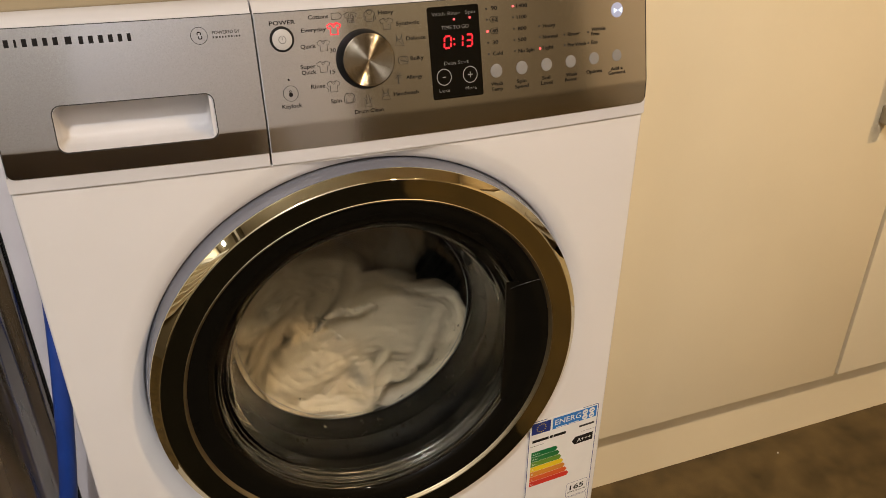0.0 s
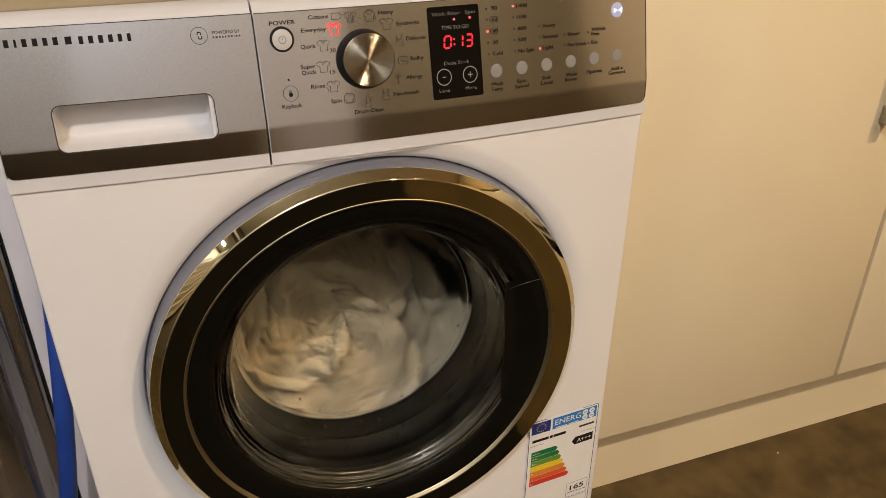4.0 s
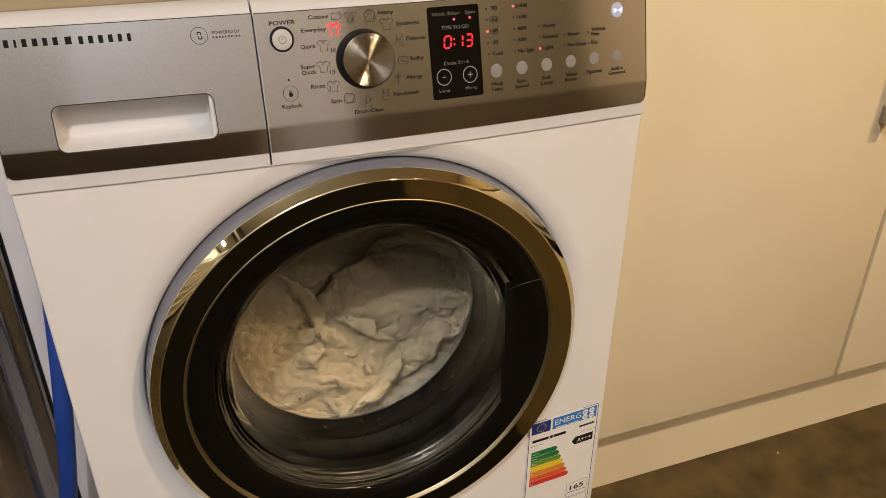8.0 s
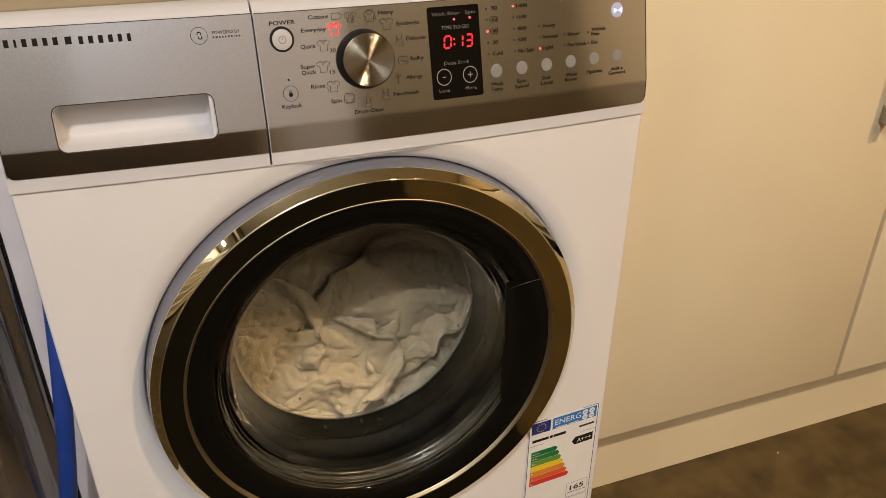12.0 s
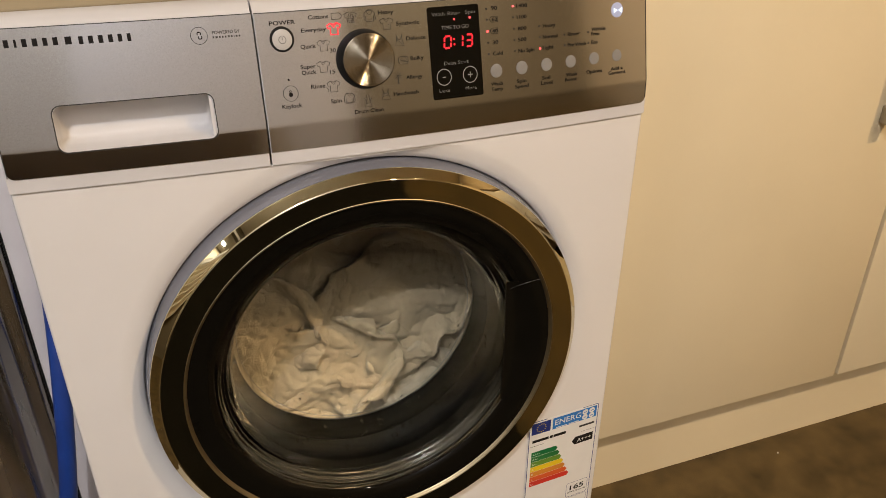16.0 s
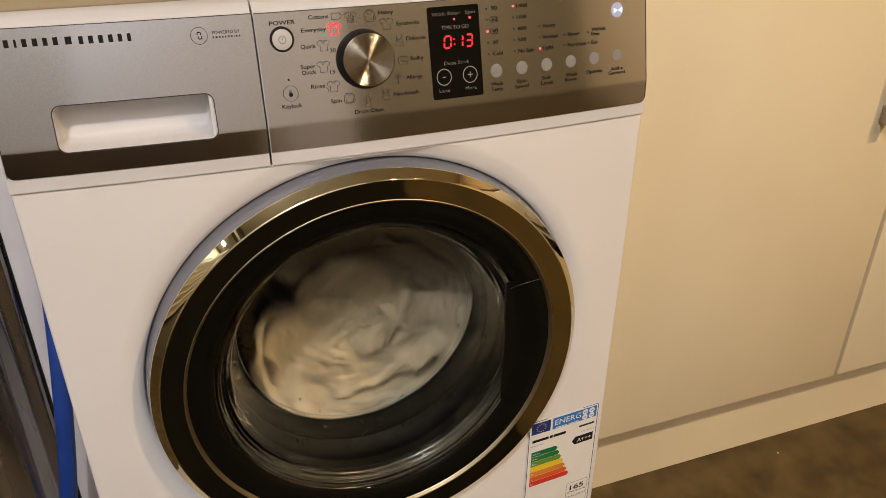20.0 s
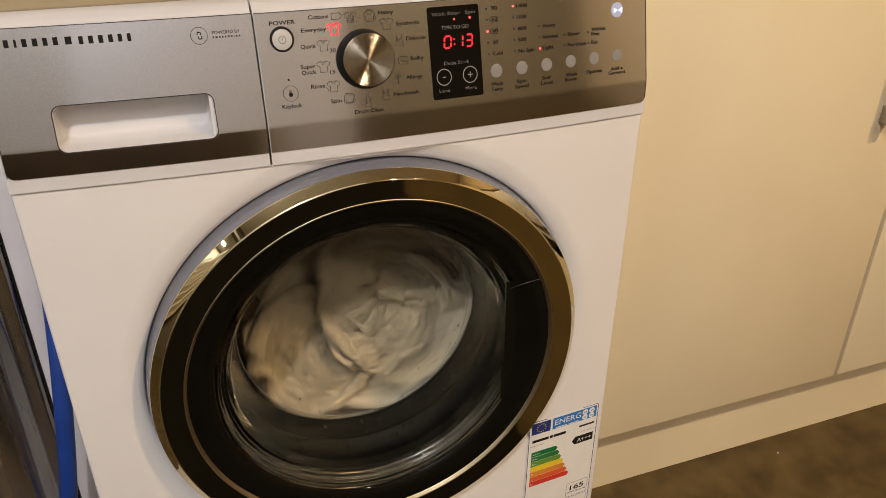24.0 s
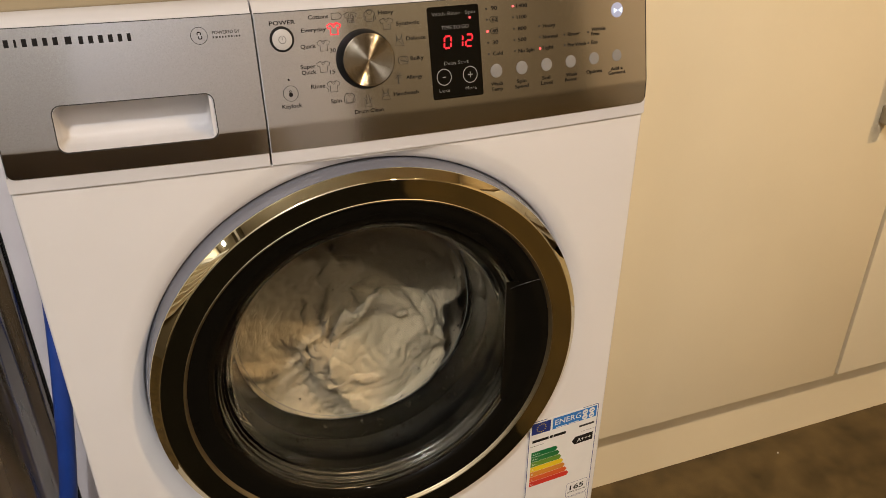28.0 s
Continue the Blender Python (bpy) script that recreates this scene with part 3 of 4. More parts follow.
stroke(bm, arc(-0.0654, 0.7743, 0.0064, 0, 348, 30), 0.0004, PLATE - 0.0004, closed=True)
part("keylock_ring", bend(bm), GREY_INK, controls)
bm = bmesh.new()
disc(bm, -0.0654, 0.7734, 0.0017, PLATE - 0.0004, rz=0.0020)
stroke(bm, arc(-0.0654, 0.7757, 0.0011, 0, 180, 10), 0.0005, PLATE - 0.0005)
part("keylock_sign", bend(bm), INK, controls)
for i in range(6):
    button(0.1291 + 0.02684 * i, 0.7750 + 0.0002 * i, 0.0062 - 0.00012 * i, BUTTON, "touch_button", "pale round touch button", 0.0006)


def dot(cx, cz, material, name="indicator_dot", r=0.0009):
    bm = bmesh.new()
    disc(bm, cx, cz, r, PLATE - 0.0004, 12)
    return part(name, bend(bm), material, controls, smooth=0)


dot(-0.0658, 0.7856, INK)
for x, rows in ((0.1223, (0.8299, 0.8206, 0.8005, 0.7906)), (0.1496, (0.8206, 0.8105, 0.8006, 0.7908)), (0.1766, (0.8108, 0.8007)),
                (0.2035, (0.8008, 0.7910)), (0.2303, (0.8007, 0.7909))):
    for z in rows:
        dot(x, z, GREY_INK)
for x, z in ((0.1223, 0.8104), (0.1497, 0.8303), (0.1764, 0.7907)):
    dot(x, z, RED_HOT, "indicator_light", 0.0010)["label"] = "glowing red indicator"

button(0.2643, 0.8182, 0.0070, BLUE_HALO, "start_button", "pale round start and pause button", 0.0006)
bm = bmesh.new()
for s, x in ((1, 0.2622), (-1, 0.2674)):
    vs = [bm.verts.new((x + a * s, PLATE - 0.0011, 0.8182 + b)) for a, b in ((-0.0022, 0.0026), (-0.0022, -0.0026), (0.0022, 0.0))]
    bm.faces.new(vs)
stroke(bm, [(0.2692, 0.8156), (0.2692, 0.8208)], 0.0012, PLATE - 0.0011)
part("start_sign", bend(bm), BLUE_WHITE, controls, "glowing white start sign", smooth=0)

# the display
display = part("display", bend(slab(0.0641, 0.1144, 0.7553, 0.8349, PLATE - 0.0003, 0.0003, (0.002, 0.002, 0.002, 0.002), 12, 8)), BLACK_GLASS, machine, "black glass display with red digits")
for word in (("Wash", 0.0686, 0.0806, 0.8288), ("Rinse", 0.0839, 0.0955, 0.8289), ("Spin", 0.1009, 0.1105, 0.8289),
             ("TIME TO GO", 0.0768, 0.1034, 0.8169), ("Delay Start", 0.0769, 0.1010, 0.7865), ("Less", 0.0704, 0.0805, 0.7631), ("More", 0.0964, 0.1073, 0.7630)):
    printed(*word, WHITE_INK, dy=-0.0004, parent=display)
for x, plus in ((0.0759, False), (0.1019, True)):
    bm = bmesh.new()
    stroke(bm, arc(x, 0.7747, 0.0070, 0, 350, 36), 0.0007, PLATE - 0.0007, closed=True)
    stroke(bm, [(x - 0.0016 - 0.001 * plus, 0.7747), (x + 0.0016 + 0.001 * plus, 0.7747)], 0.0007, PLATE - 0.0007)
    if plus:
        stroke(bm, [(x, 0.7721), (x, 0.7773)], 0.0007, PLATE - 0.0007)
    part("plus_key" if plus else "minus_key", bend(bm), WHITE_INK, display, smooth=0)
W, HH = 0.0032, 0.0050   # half width and half height of a digit
SEG = {"a": ((-W, HH), (W, HH)), "d": ((-W, -HH), (W, -HH)), "g": ((-W, 0), (W, 0)), "b": ((W, HH), (W, 0)), "c": ((W, 0), (W, -HH)),
       "e": ((-W, 0), (-W, -HH)), "f": ((-W, HH), (-W, 0))}


def segment(cx, cz, key, name="digit_segment"):
    (ax, az), (bx, bz) = SEG[key]
    k = 0.14
    a, b = (ax + (bx - ax) * k, az + (bz - az) * k), (bx + (ax - bx) * k, bz + (az - bz) * k)
    tip = 0.10
    bm = bmesh.new()
    stroke(bm, [(cx + u + tip * v, cz + v) for u, v in (a, b)], 0.00135, PLATE - 0.0006)
    return part(name, bend(bm), RED_ON, display, smooth=0)


for cx, keys in ((0.0819, "abcdef"), (0.0934, "bc"), (0.1031, "abgd")):
    for key in keys:
        segment(cx, 0.8045, key)
mover = segment(0.1031, 0.8045, "c", "last_segment")
bm = bmesh.new()
for z in (0.8068, 0.8022):
    disc(bm, 0.0883, z, 0.0008, PLATE - 0.0006, 12)
colon = part("colon", bend(bm), RED_ON, display, "blinking red colon", smooth=0)
bm = bmesh.new()
disc(bm, 0.0895, 0.8236, 0.0010, PLATE - 0.0006, 14)
rinse_light = part("rinse_light", bend(bm), RED_HOT, display, "blinking red light", smooth=0)
bm = bmesh.new()
disc(bm, 0.1051, 0.8239, 0.0010, PLATE - 0.0006, 14)
part("spin_light", bend(bm), RED_HOT, display, "red light", smooth=0)

# the dial, leaning with the fascia
GROOVE = 0.0004              # pitch of the fine turning marks on the dial's face
turning = [(0.0, -0.0160)] + [(GROOVE * k / 6, -0.0160 + 0.000034 * math.sin(math.pi * k / 3)) for k in range(1, 334)]
dial = part("program_dial", lathe(turning + [(0.0223, -0.0160), (0.0228, -0.0157)], 96), DIAL_STEEL, machine, "turned steel programme dial", smooth=80)
dial.location = (0.0032, front(0.003, 0.7975), 0.7965)
dial.rotation_euler = (radians(-11.5), 0, 0)
part("dial_skirt", lathe([(0.0228, -0.0157), (0.0234, -0.0147), (0.0258, -0.0020), (0.0262, 0.0015), (0.0, 0.0015)], 96), SKIRT, dial, "dark skirt")

# ---- door ----
door = part("door", lathe([(0.2335, 0.0140), (0.2330, -0.0040), (0.2320, -0.0115), (0.2308, -0.0185), (0.2300, -0.0200), (0.2250, -0.0204)], 160, DX, DZ), RING_BASE, machine, "grey-blue plastic rim of the round door", smooth=50)
part("chrome_rim", lathe([(0.2260, -0.0150), (0.2296, -0.0190), (0.2303, -0.0208), (0.2300, -0.0219), (0.2262, -0.0252), (0.2228, -0.0284), (0.2220, -0.0292), (0.2212, -0.0295)], 192, DX, DZ), WARM_CHROME, door, "bright bevelled chrome rim", smooth=30)
part("front_ring", lathe([(0.2212, -0.0295), (0.2195, -0.0292), (0.2090, -0.0276), (0.2002, -0.0263)], 192, DX, DZ), FLOOR_TINT_CHROME, door, "mirror-bright chrome ring, browned for the dark floor it mirrors", smooth=25)
part("inner_lip", lathe([(0.2002, -0.0263), (0.1996, -0.0267), (0.1986, -0.0262), (0.1978, -0.0250), (0.1972, -0.0236), (0.1965, -0.0228)], 192, DX, DZ), GOLD_TINT_LIP, door, "thin metal lip, gold put in for the glow it mirrors", smooth=50)
part("black_surround", lathe([(0.1967, -0.0226), (0.1900, -0.0220), (0.1780, -0.0198), (0.1720, -0.0170), (0.1700, -0.0145), (0.1697, -0.0060)], 160, DX, DZ), BLACK_GLASS, door, "glossy black surround")


def surround_depth(r):
    """The depth of the black surround's face at the radius r."""
    pts = ((0.1700, -0.0155), (0.1720, -0.0170), (0.1780, -0.0198), (0.1900, -0.0220), (0.1967, -0.0226))
    if r <= pts[0][0]:
        return pts[0][1] + (pts[0][0] - r) * 0.10
    for (r0, y0), (r1, y1) in zip(pts, pts[1:]):
        if r <= r1:
            return y0 + (y1 - y0) * (r - r0) / (r1 - r0)
    return pts[-1][1]


def handle_cover():
    """The black cover beside the glass that hides the handle's hollow."""
    bm = bmesh.new()
    z0, z1 = -0.085, 0.076
    a0, a1 = math.asin(z0 / 0.1945), math.asin(z1 / 0.1945)
    rim = [(0.1945 * math.cos(a0 + (a1 - a0) * k / 20), 0.1945 * math.sin(a0 + (a1 - a0) * k / 20)) for k in range(21)]
    inner = [(0.1445 + 0.002 * math.sin(math.pi * k / 20), z0 + (z1 - z0) * k / 20) for k in range(21)]
    rows = []
    for s in (0, 0.15, 0.35, 0.55, 0.8, 1.0):
        row = []
        for (ix, iz), (rx, rz) in zip(inner, rim):
            x, z = (1 - s) * ix + s * rx, (1 - s) * iz + s * rz
            row.append(bm.verts.new((DX + x, surround_depth(math.hypot(x, z)) - 0.0009, DZ + z)))
        rows.append(row)
    rows.insert(0, [bm.verts.new((v.co.x, v.co.y + 0.0035, v.co.z)) for v in rows[0]])
    for a, b in zip(rows, rows[1:]):
        for k in range(20):
            bm.faces.new((a[k], a[k + 1], b[k + 1], b[k]))
    return bm


part("handle_cover", handle_cover(), BLACK_GLASS, door, "black handle cover")
edge = []
for k in range(9):
    x = 0.150 + 0.034 * k / 8
    z = 0.0665 + 0.0105 * (1 - (1 - k / 8) ** 2.2)
    edge.append((DX + x, surround_depth(math.hypot(x, z)) - 0.0012, DZ + z))
part("handle_edge", tube(edge, 0.00025, 6), GREY_EDGE, door, "thin grey edge line")
FACE = [(0.0, 0.0985), (0.040, 0.0975), (0.080, 0.0945), (0.112, 0.0890), (0.130, 0.0835), (0.1385, 0.0785), (0.1410, 0.0745), (0.1420, 0.0680), (0.1440, 0.0520),
        (0.1475, 0.0300), (0.1500, 0.0180), (0.1510, 0.0160)]
# moulded rings round the mouth of the bowl
for k in range(65):
    u = k / 64
    wave = 0.0011 * math.sin(2 * math.pi * 4 * (u - 0.3) / 0.7) if u > 0.3 else 0.0
    FACE.append((0.1514 + 0.0181 * u - 0.80 * wave, 0.0135 - 0.0282 * u - 0.6 * wave))
REAR = [(0.1695, -0.0100), (0.1675, -0.0040), (0.1640, 0.0020), (0.1600, 0.0120), (0.1575, 0.0190), (0.1525, 0.0360), (0.1485, 0.0580), (0.1462, 0.0730), (0.1425, 0.0825),
        (0.1325, 0.0890), (0.113, 0.0945), (0.080, 0.1000), (0.040, 0.1030), (0.0, 0.1040)]
bowl = part("glass_bowl", lathe(FACE + REAR, 128, DX, DZ), GLASS, door, "clear glass door bowl with water drops", smooth=75)
bowl.visible_shadow = False


def drops():
    """Water drops clinging to the glass, thickest along the lower edge of the bowl."""
    rng = random.Random(5)
    bm = bmesh.new()
    spots = []
    for _ in range(20):
        a = radians(rng.uniform(205, 345))
        r = 0.141 - abs(rng.gauss(0, 0.010))
        spots.append((r, a, rng.uniform(0.0006, 0.0015)))
    for _ in range(14):
        spots.append((0.137 * math.sqrt(rng.random()), rng.uniform(0, 2 * math.pi), rng.uniform(0.0006, 0.0013)))
    for r, a, s in spots:
        y = 0.0985 - 0.0150 * (r / 0.135) ** 2.6
        m = Matrix.Translation((DX + r * math.cos(a), y - 0.0002, DZ + r * math.sin(a))) @ Matrix.Diagonal((s, s * 0.7, s * rng.uniform(1.0, 1.6), 1))
        bmesh.ops.create_icosphere(bm, subdivisions=2, radius=1.0, matrix=m)
    # and on the side wall of the bowl
    for _ in range(80):
        a, y = radians(rng.uniform(225, 372)), rng.uniform(0.026, 0.072)
        r, s = 0.1488 - 0.115 * (y - 0.024), rng.uniform(0.0007, 0.0022)
        m = Matrix.Translation((DX + r * math.cos(a), y, DZ + r * math.sin(a))) @ Matrix.Diagonal((s, s * rng.uniform(1.0, 2.2), s, 1))
        bmesh.ops.create_icosphere(bm, subdivisions=2, radius=1.0, matrix=m)
    return bm


beads = tagged(part("water_drops", drops(), GLASS, door, "clear water drops"), kind="stuff")
beads.visible_shadow = False

# Made-up ring behind the glass, so that the moulded rings catch tone.
part("glass_retainer", lathe([(0.1735, -0.0040), (0.1705, -0.0020), (0.1680, 0.0030), (0.1655, 0.0080), (0.1665, 0.0100)], 128, DX, DZ),
     RING_BACKING, door, "grey backing ring, added to brighten the moulded glass rings", smooth=50)

# Thin pale ring in place of the highlight on the glass edge.
part("bowl_edge", lathe([(0.1382 + 0.0004 * math.cos(a * math.pi / 4), 0.0783 + 0.0004 * math.sin(a * math.pi / 4)) for a in range(8)], 160, DX, DZ, closed=True),
     EDGE_HIGHLIGHT, door, "pale thin ring, a painted highlight on the glass edge", smooth=80)

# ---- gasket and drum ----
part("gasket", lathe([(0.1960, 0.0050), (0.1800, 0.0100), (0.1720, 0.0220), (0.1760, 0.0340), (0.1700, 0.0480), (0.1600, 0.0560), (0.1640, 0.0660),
                      (0.1580, 0.0790), (0.1545, 0.0880), (0.1620, 0.0930), (0.2000, 0.0945)], 96, DX, DZ), SHADED_RUBBER, machine, "folded rubber gasket, shade put into its near-black colour", smooth=60)


def drum_shell():
    """The drum: a lip, a ribbed wall with dimples and a pressed back."""
    bm = lathe([(0.1600, 0.0980), (0.1630, 0.0955), (0.1750, 0.0960), (0.2300, 0.1000), (0.2420, 0.1080), (0.2440, 0.1200), (0.2415, 0.1300), (0.2440, 0.1400), (0.2440, 0.2000), (0.2420, 0.2080),
                (0.2440, 0.2160), (0.2440, 0.3800), (0.2360, 0.3960), (0.1800, 0.3990), (0.1500, 0.3940), (0.0900, 0.3990), (0.0500, 0.3900), (0.0, 0.3900)], 96)
    return bm


drum = part("drum", drum_shell(), DRUM_STEEL, machine, "stainless steel drum", smooth=50)
drum.location = (DX, 0, DZ)
for k in range(3):
    bm = bmesh.new()
    a0 = radians(30 + 120 * k)
    cs = []
    for y in (0.125, 0.135, 0.36, 0.37):
        hgt = 0.040 if 0.13 < y < 0.365 else 0.012
        ring = []
        for w, h in ((-0.035, 0.0), (-0.014, 0.75), (0.0, 1.0), (0.014, 0.75), (0.035, 0.0)):
            r = 0.243 - hgt * h
            a = a0 + w / 0.243
            ring.append(bm.verts.new((r * math.cos(a), y, r * math.sin(a))))
        cs.append(ring)
    for a, b in zip(cs, cs[1:]):
        for i in range(4):
            bm.faces.new((a[i], a[i + 1], b[i + 1], b[i]))
    bm.faces.new(cs[0])
    bm.faces.new(cs[-1])
    part("lifter", bm, DRUM_STEEL, drum, "steel drum lifter", smooth=50)


def drum_holes():
    """Rows of punched holes round the wall, as dark dimples."""
    bm = bmesh.new()
    for row in range(7):
        y = 0.150 + 0.034 * row
        for k in range(60):
            a = 2 * math.pi * (k + 0.5 * (row % 2)) / 60
            c, s = math.cos(a), math.sin(a)
            vs = []
            for i in range(6):
                t = 2 * math.pi * i / 6
                u, w = 0.0022 * math.cos(t), 0.0022 * math.sin(t)
                vs.append(bm.verts.new((0.2425 * c - u * s, y + w, 0.2425 * s + u * c)))
            bm.faces.new(vs)
    return bm


tagged(part("drum_holes", drum_holes(), BLACK, drum, smooth=0), kind="stuff")

# ---- energy label, stuck on the front ----
label = thing("energy_label", "white energy rating label with coloured arrows on the front", "label", (0.2402, -0.0006, 0.2015))
LX, LZ = 0.2410, 0.2000
GREEN_D, GREEN_M, GREEN_L = (mat(n, c, 0.4, vary=0.03) for n, c in (("dark_green_ink", (0.0, 0.16, 0.045)), ("green_ink", (0.015, 0.17, 0.04)), ("light_green_ink", (0.13, 0.28, 0.03))))
YELLOW, ORANGE, RED_D, RED = (mat(n, c, 0.4, vary=0.03) for n, c in (("yellow_ink", (0.80, 0.58, 0.01)), ("orange_ink", (0.66, 0.25, 0.03)), ("dark_orange_ink", (0.70, 0.11, 0.02)), ("red_ink", (0.62, 0.035, 0.02))))
BLUE_INK, NAVY = mat("blue_ink", (0.02, 0.19, 0.60), 0.4, vary=0.03), mat("navy_ink", (0.012, 0.030, 0.20), 0.4, vary=0.03)
PAPER = mat("label_paper", (0.80, 0.80, 0.78), 0.35, vary=0.02)


def on_label(bm, level):
    for v in bm.verts:
        v.co = (v.co.x - LX, bow(v.co.x) - 0.0002 * level + 0.0003, v.co.z - LZ)
    return bm


def flat(points):
    bm = bmesh.new()
    bm.faces.new([bm.verts.new((x, 0, z)) for x, z in points])
    return bm


paper = part("paper", on_label(slab(0.1905, 0.2928, 0.1060, 0.3255, 0, 0.0002, (0.003,) * 4, 16, 2), 1), PAPER, label, smooth=0)
for v in paper.data.vertices:
    v.co.y = bow(v.co.x + LX) - 0.0003
bm = bmesh.new()
stroke(bm, rounded(0.24165, 0.21575, 0.1003, 0.2175, 0.003), 0.0009, closed=True)
part("border", on_label(bm, 4), NAVY, label, smooth=0)
part("flag", on_label(flat([(0.1945, 0.3040), (0.2215, 0.3040), (0.2215, 0.3220), (0.1945, 0.3220)]), 4), NAVY, label, "navy flag with a ring of stars", smooth=0)
bm = bmesh.new()
for k in range(12):
    disc(bm, 0.2080 + 0.0062 * math.cos(k * math.pi / 6), 0.3130 + 0.0062 * math.sin(k * math.pi / 6), 0.0008, n=8)
part("stars", on_label(bm, 6), YELLOW, label, smooth=0)
part("heading", on_label(flat([(0.2245, 0.3040), (0.2895, 0.3040), (0.2895, 0.3220), (0.2245, 0.3220)]), 4), BLUE_INK, label, "blue heading", smooth=0)
part("heading_word", on_label(lettering("ENERG", 0.2275, 0.2660, 0.3145, 0.0085, -0.01), 6), PAPER, label, smooth=0)
for x, z in ((0.2720, 0.3170), (0.2820, 0.3170), (0.2720, 0.3088), (0.2820, 0.3088)):
    bm = bmesh.new()
    disc(bm, x, z, 0.0042)
    part("heading_badge", on_label(bm, 6), PAPER, label, smooth=0)
    bm = bmesh.new()
    stroke(bm, [(x - 0.002, z), (x + 0.002, z)], 0.0012)
    part("badge_mark", on_label(bm, 8), BLUE_INK, label, smooth=0)
bm = bmesh.new()
for k in range(2):
    stroke(bm, [(0.229 + 0.019 * k, 0.3057), (0.246 + 0.017 * k, 0.3057)], 0.0013)
part("small_print", on_label(bm, 6), PAPER, label, smooth=0)
bm = bmesh.new()
for a, b in ((0.1965, 0.2200), (0.2215, 0.2260), (0.2270, 0.2455)):
    stroke(bm, [(a, 0.2925), (b, 0.2925)], 0.0044)
part("maker_bar", on_label(bm, 4), INK, label, "dark plain bars", smooth=0)
bm = bmesh.new()
stroke(bm, [(0.2650, 0.2945), (0.2880, 0.2945)], 0.0032)
part("model_bar", on_label(bm, 4), GREY_INK, label, "grey plain bar", smooth=0)
bm = bmesh.new()
stroke(bm, [(0.1930, 0.2845), (0.2900, 0.2845)], 0.0004)
part("rule", on_label(bm, 4), GREY_INK, label, smooth=0)
RATINGS = (("A+++", 0.1982, 0.2085), ("A++", 0.1982, 0.2062), ("A+", 0.1982, 0.2038), ("A", 0.1982, 0.2012), ("B", 0.1984, 0.2008), ("C", 0.1983, 0.2010), ("D", 0.1984, 0.2011))
for k, (m, tip) in enumerate(zip((GREEN_D, GREEN_M, GREEN_L, YELLOW, ORANGE, RED_D, RED), (0.2350, 0.2385, 0.2420, 0.2455, 0.2490, 0.2525, 0.2560))):
    z = 0.2703 - 0.0086 * k
    part("rating_arrow", on_label(flat([(0.1965, z - 0.0041), (tip - 0.003, z - 0.0041), (tip, z), (tip - 0.003, z + 0.0041), (0.1965, z + 0.0041)]), 4), m, label, smooth=0)
    part("rating_letter", on_label(lettering(*RATINGS[k], z), 6), PAPER, label, smooth=0)
part("rating_pointer", on_label(flat([(0.2560, 0.2720), (0.2610, 0.2655), (0.2880, 0.2655), (0.2880, 0.2785), (0.2610, 0.2785)]), 4), INK, label, "black rating pointer", smooth=0)
part("rating", on_label(lettering("A+++", 0.2640, 0.2850, 0.2720), 6), PAPER, label, smooth=0)
bm = bmesh.new()
stroke(bm, rounded(0.2720, 0.1838, 0.0330, 0.0250, 0.003), 0.0005, closed=True)
part("figure_box", on_label(bm, 4), NAVY, label, smooth=0)
bm = bmesh.new()
stroke(bm, rounded(0.2720, 0.1570, 0.0330, 0.0250, 0.003), 0.0005, closed=True)
part("figure_box", on_label(bm, 4), NAVY, label, smooth=0)
part("figure_unit", on_label(lettering("kWh/annum", 0.2585, 0.2860, 0.1790), 4), INK, label, smooth=0)
part("figure", on_label(lettering("165", 0.2610, 0.2830, 0.1868, 0.0085, -0.02), 4), INK, label, smooth=0)
bm = bmesh.new()
stroke(bm, [(0.2250, 0.1700), (0.2480, 0.1700)], 0.0020)
stroke(bm, [(0.1980, 0.1640), (0.2200, 0.1640)], 0.0020)
part("unit_bar", on_label(bm, 4), GREY_INK, label, smooth=0)

# ---- cupboards beside the machine ----
DOOR_Y, PLINTH_Y, SPLIT = 0.082, 0.139, 0.8070


def cupboard(x0, x1, handle_x):
    c = thing("base_cupboard", "cream laminate base cupboard with a slab door", "cupboard", ((x0 + x1) / 2, DOOR_Y + 0.3, 0), "base cupboards")
    ox, oy = (x0 + x1) / 2, DOOR_Y + 0.3

    def shift(bm):
        bmesh.ops.translate(bm, vec=(-ox, -oy, 0), verts=bm.verts)
        return bm
    part("carcase", shift(box(x0, x1, DOOR_Y + 0.0200, 0.70, 0.158, 0.868, 0.001)), CARCASE, c)
    d = part("cupboard_door", shift(box(x0 + 0.004, x1 - 0.004, DOOR_Y, DOOR_Y + 0.0185, 0.1705, 0.860, 0.0012)), CREAM, c)
    if handle_x:
        for z in (0.634, 0.794):
            part("handle_foot", shift(box(handle_x - 0.013, handle_x + 0.004, DOOR_Y - 0.026, DOOR_Y, z - 0.012, z + 0.012, 0.0015)), HANDLE, d)
        part("handle", shift(box(handle_x - 0.008, handle_x + 0.008, DOOR_Y - 0.034, DOOR_Y - 0.026, 0.634, 0.806, 0.0015)), HANDLE, d, "satin nickel bar handle")
    return c


tagged(part("plinth", box(0.3125, 1.3200, PLINTH_Y, PLINTH_Y + 0.016, 0.0, 0.1578), CREAM), "cream plinth board under the cupboards", "plinth", kind="structure")


cupboard(0.3120, SPLIT, 0.752)
cupboard(SPLIT, 1.3200, 0.0)

# ---- steel appliance and hose on the other side ----
n = thing("steel_appliance", "dark stainless steel appliance with a grey side", "appliance", (-0.6295, 0.40, 0))


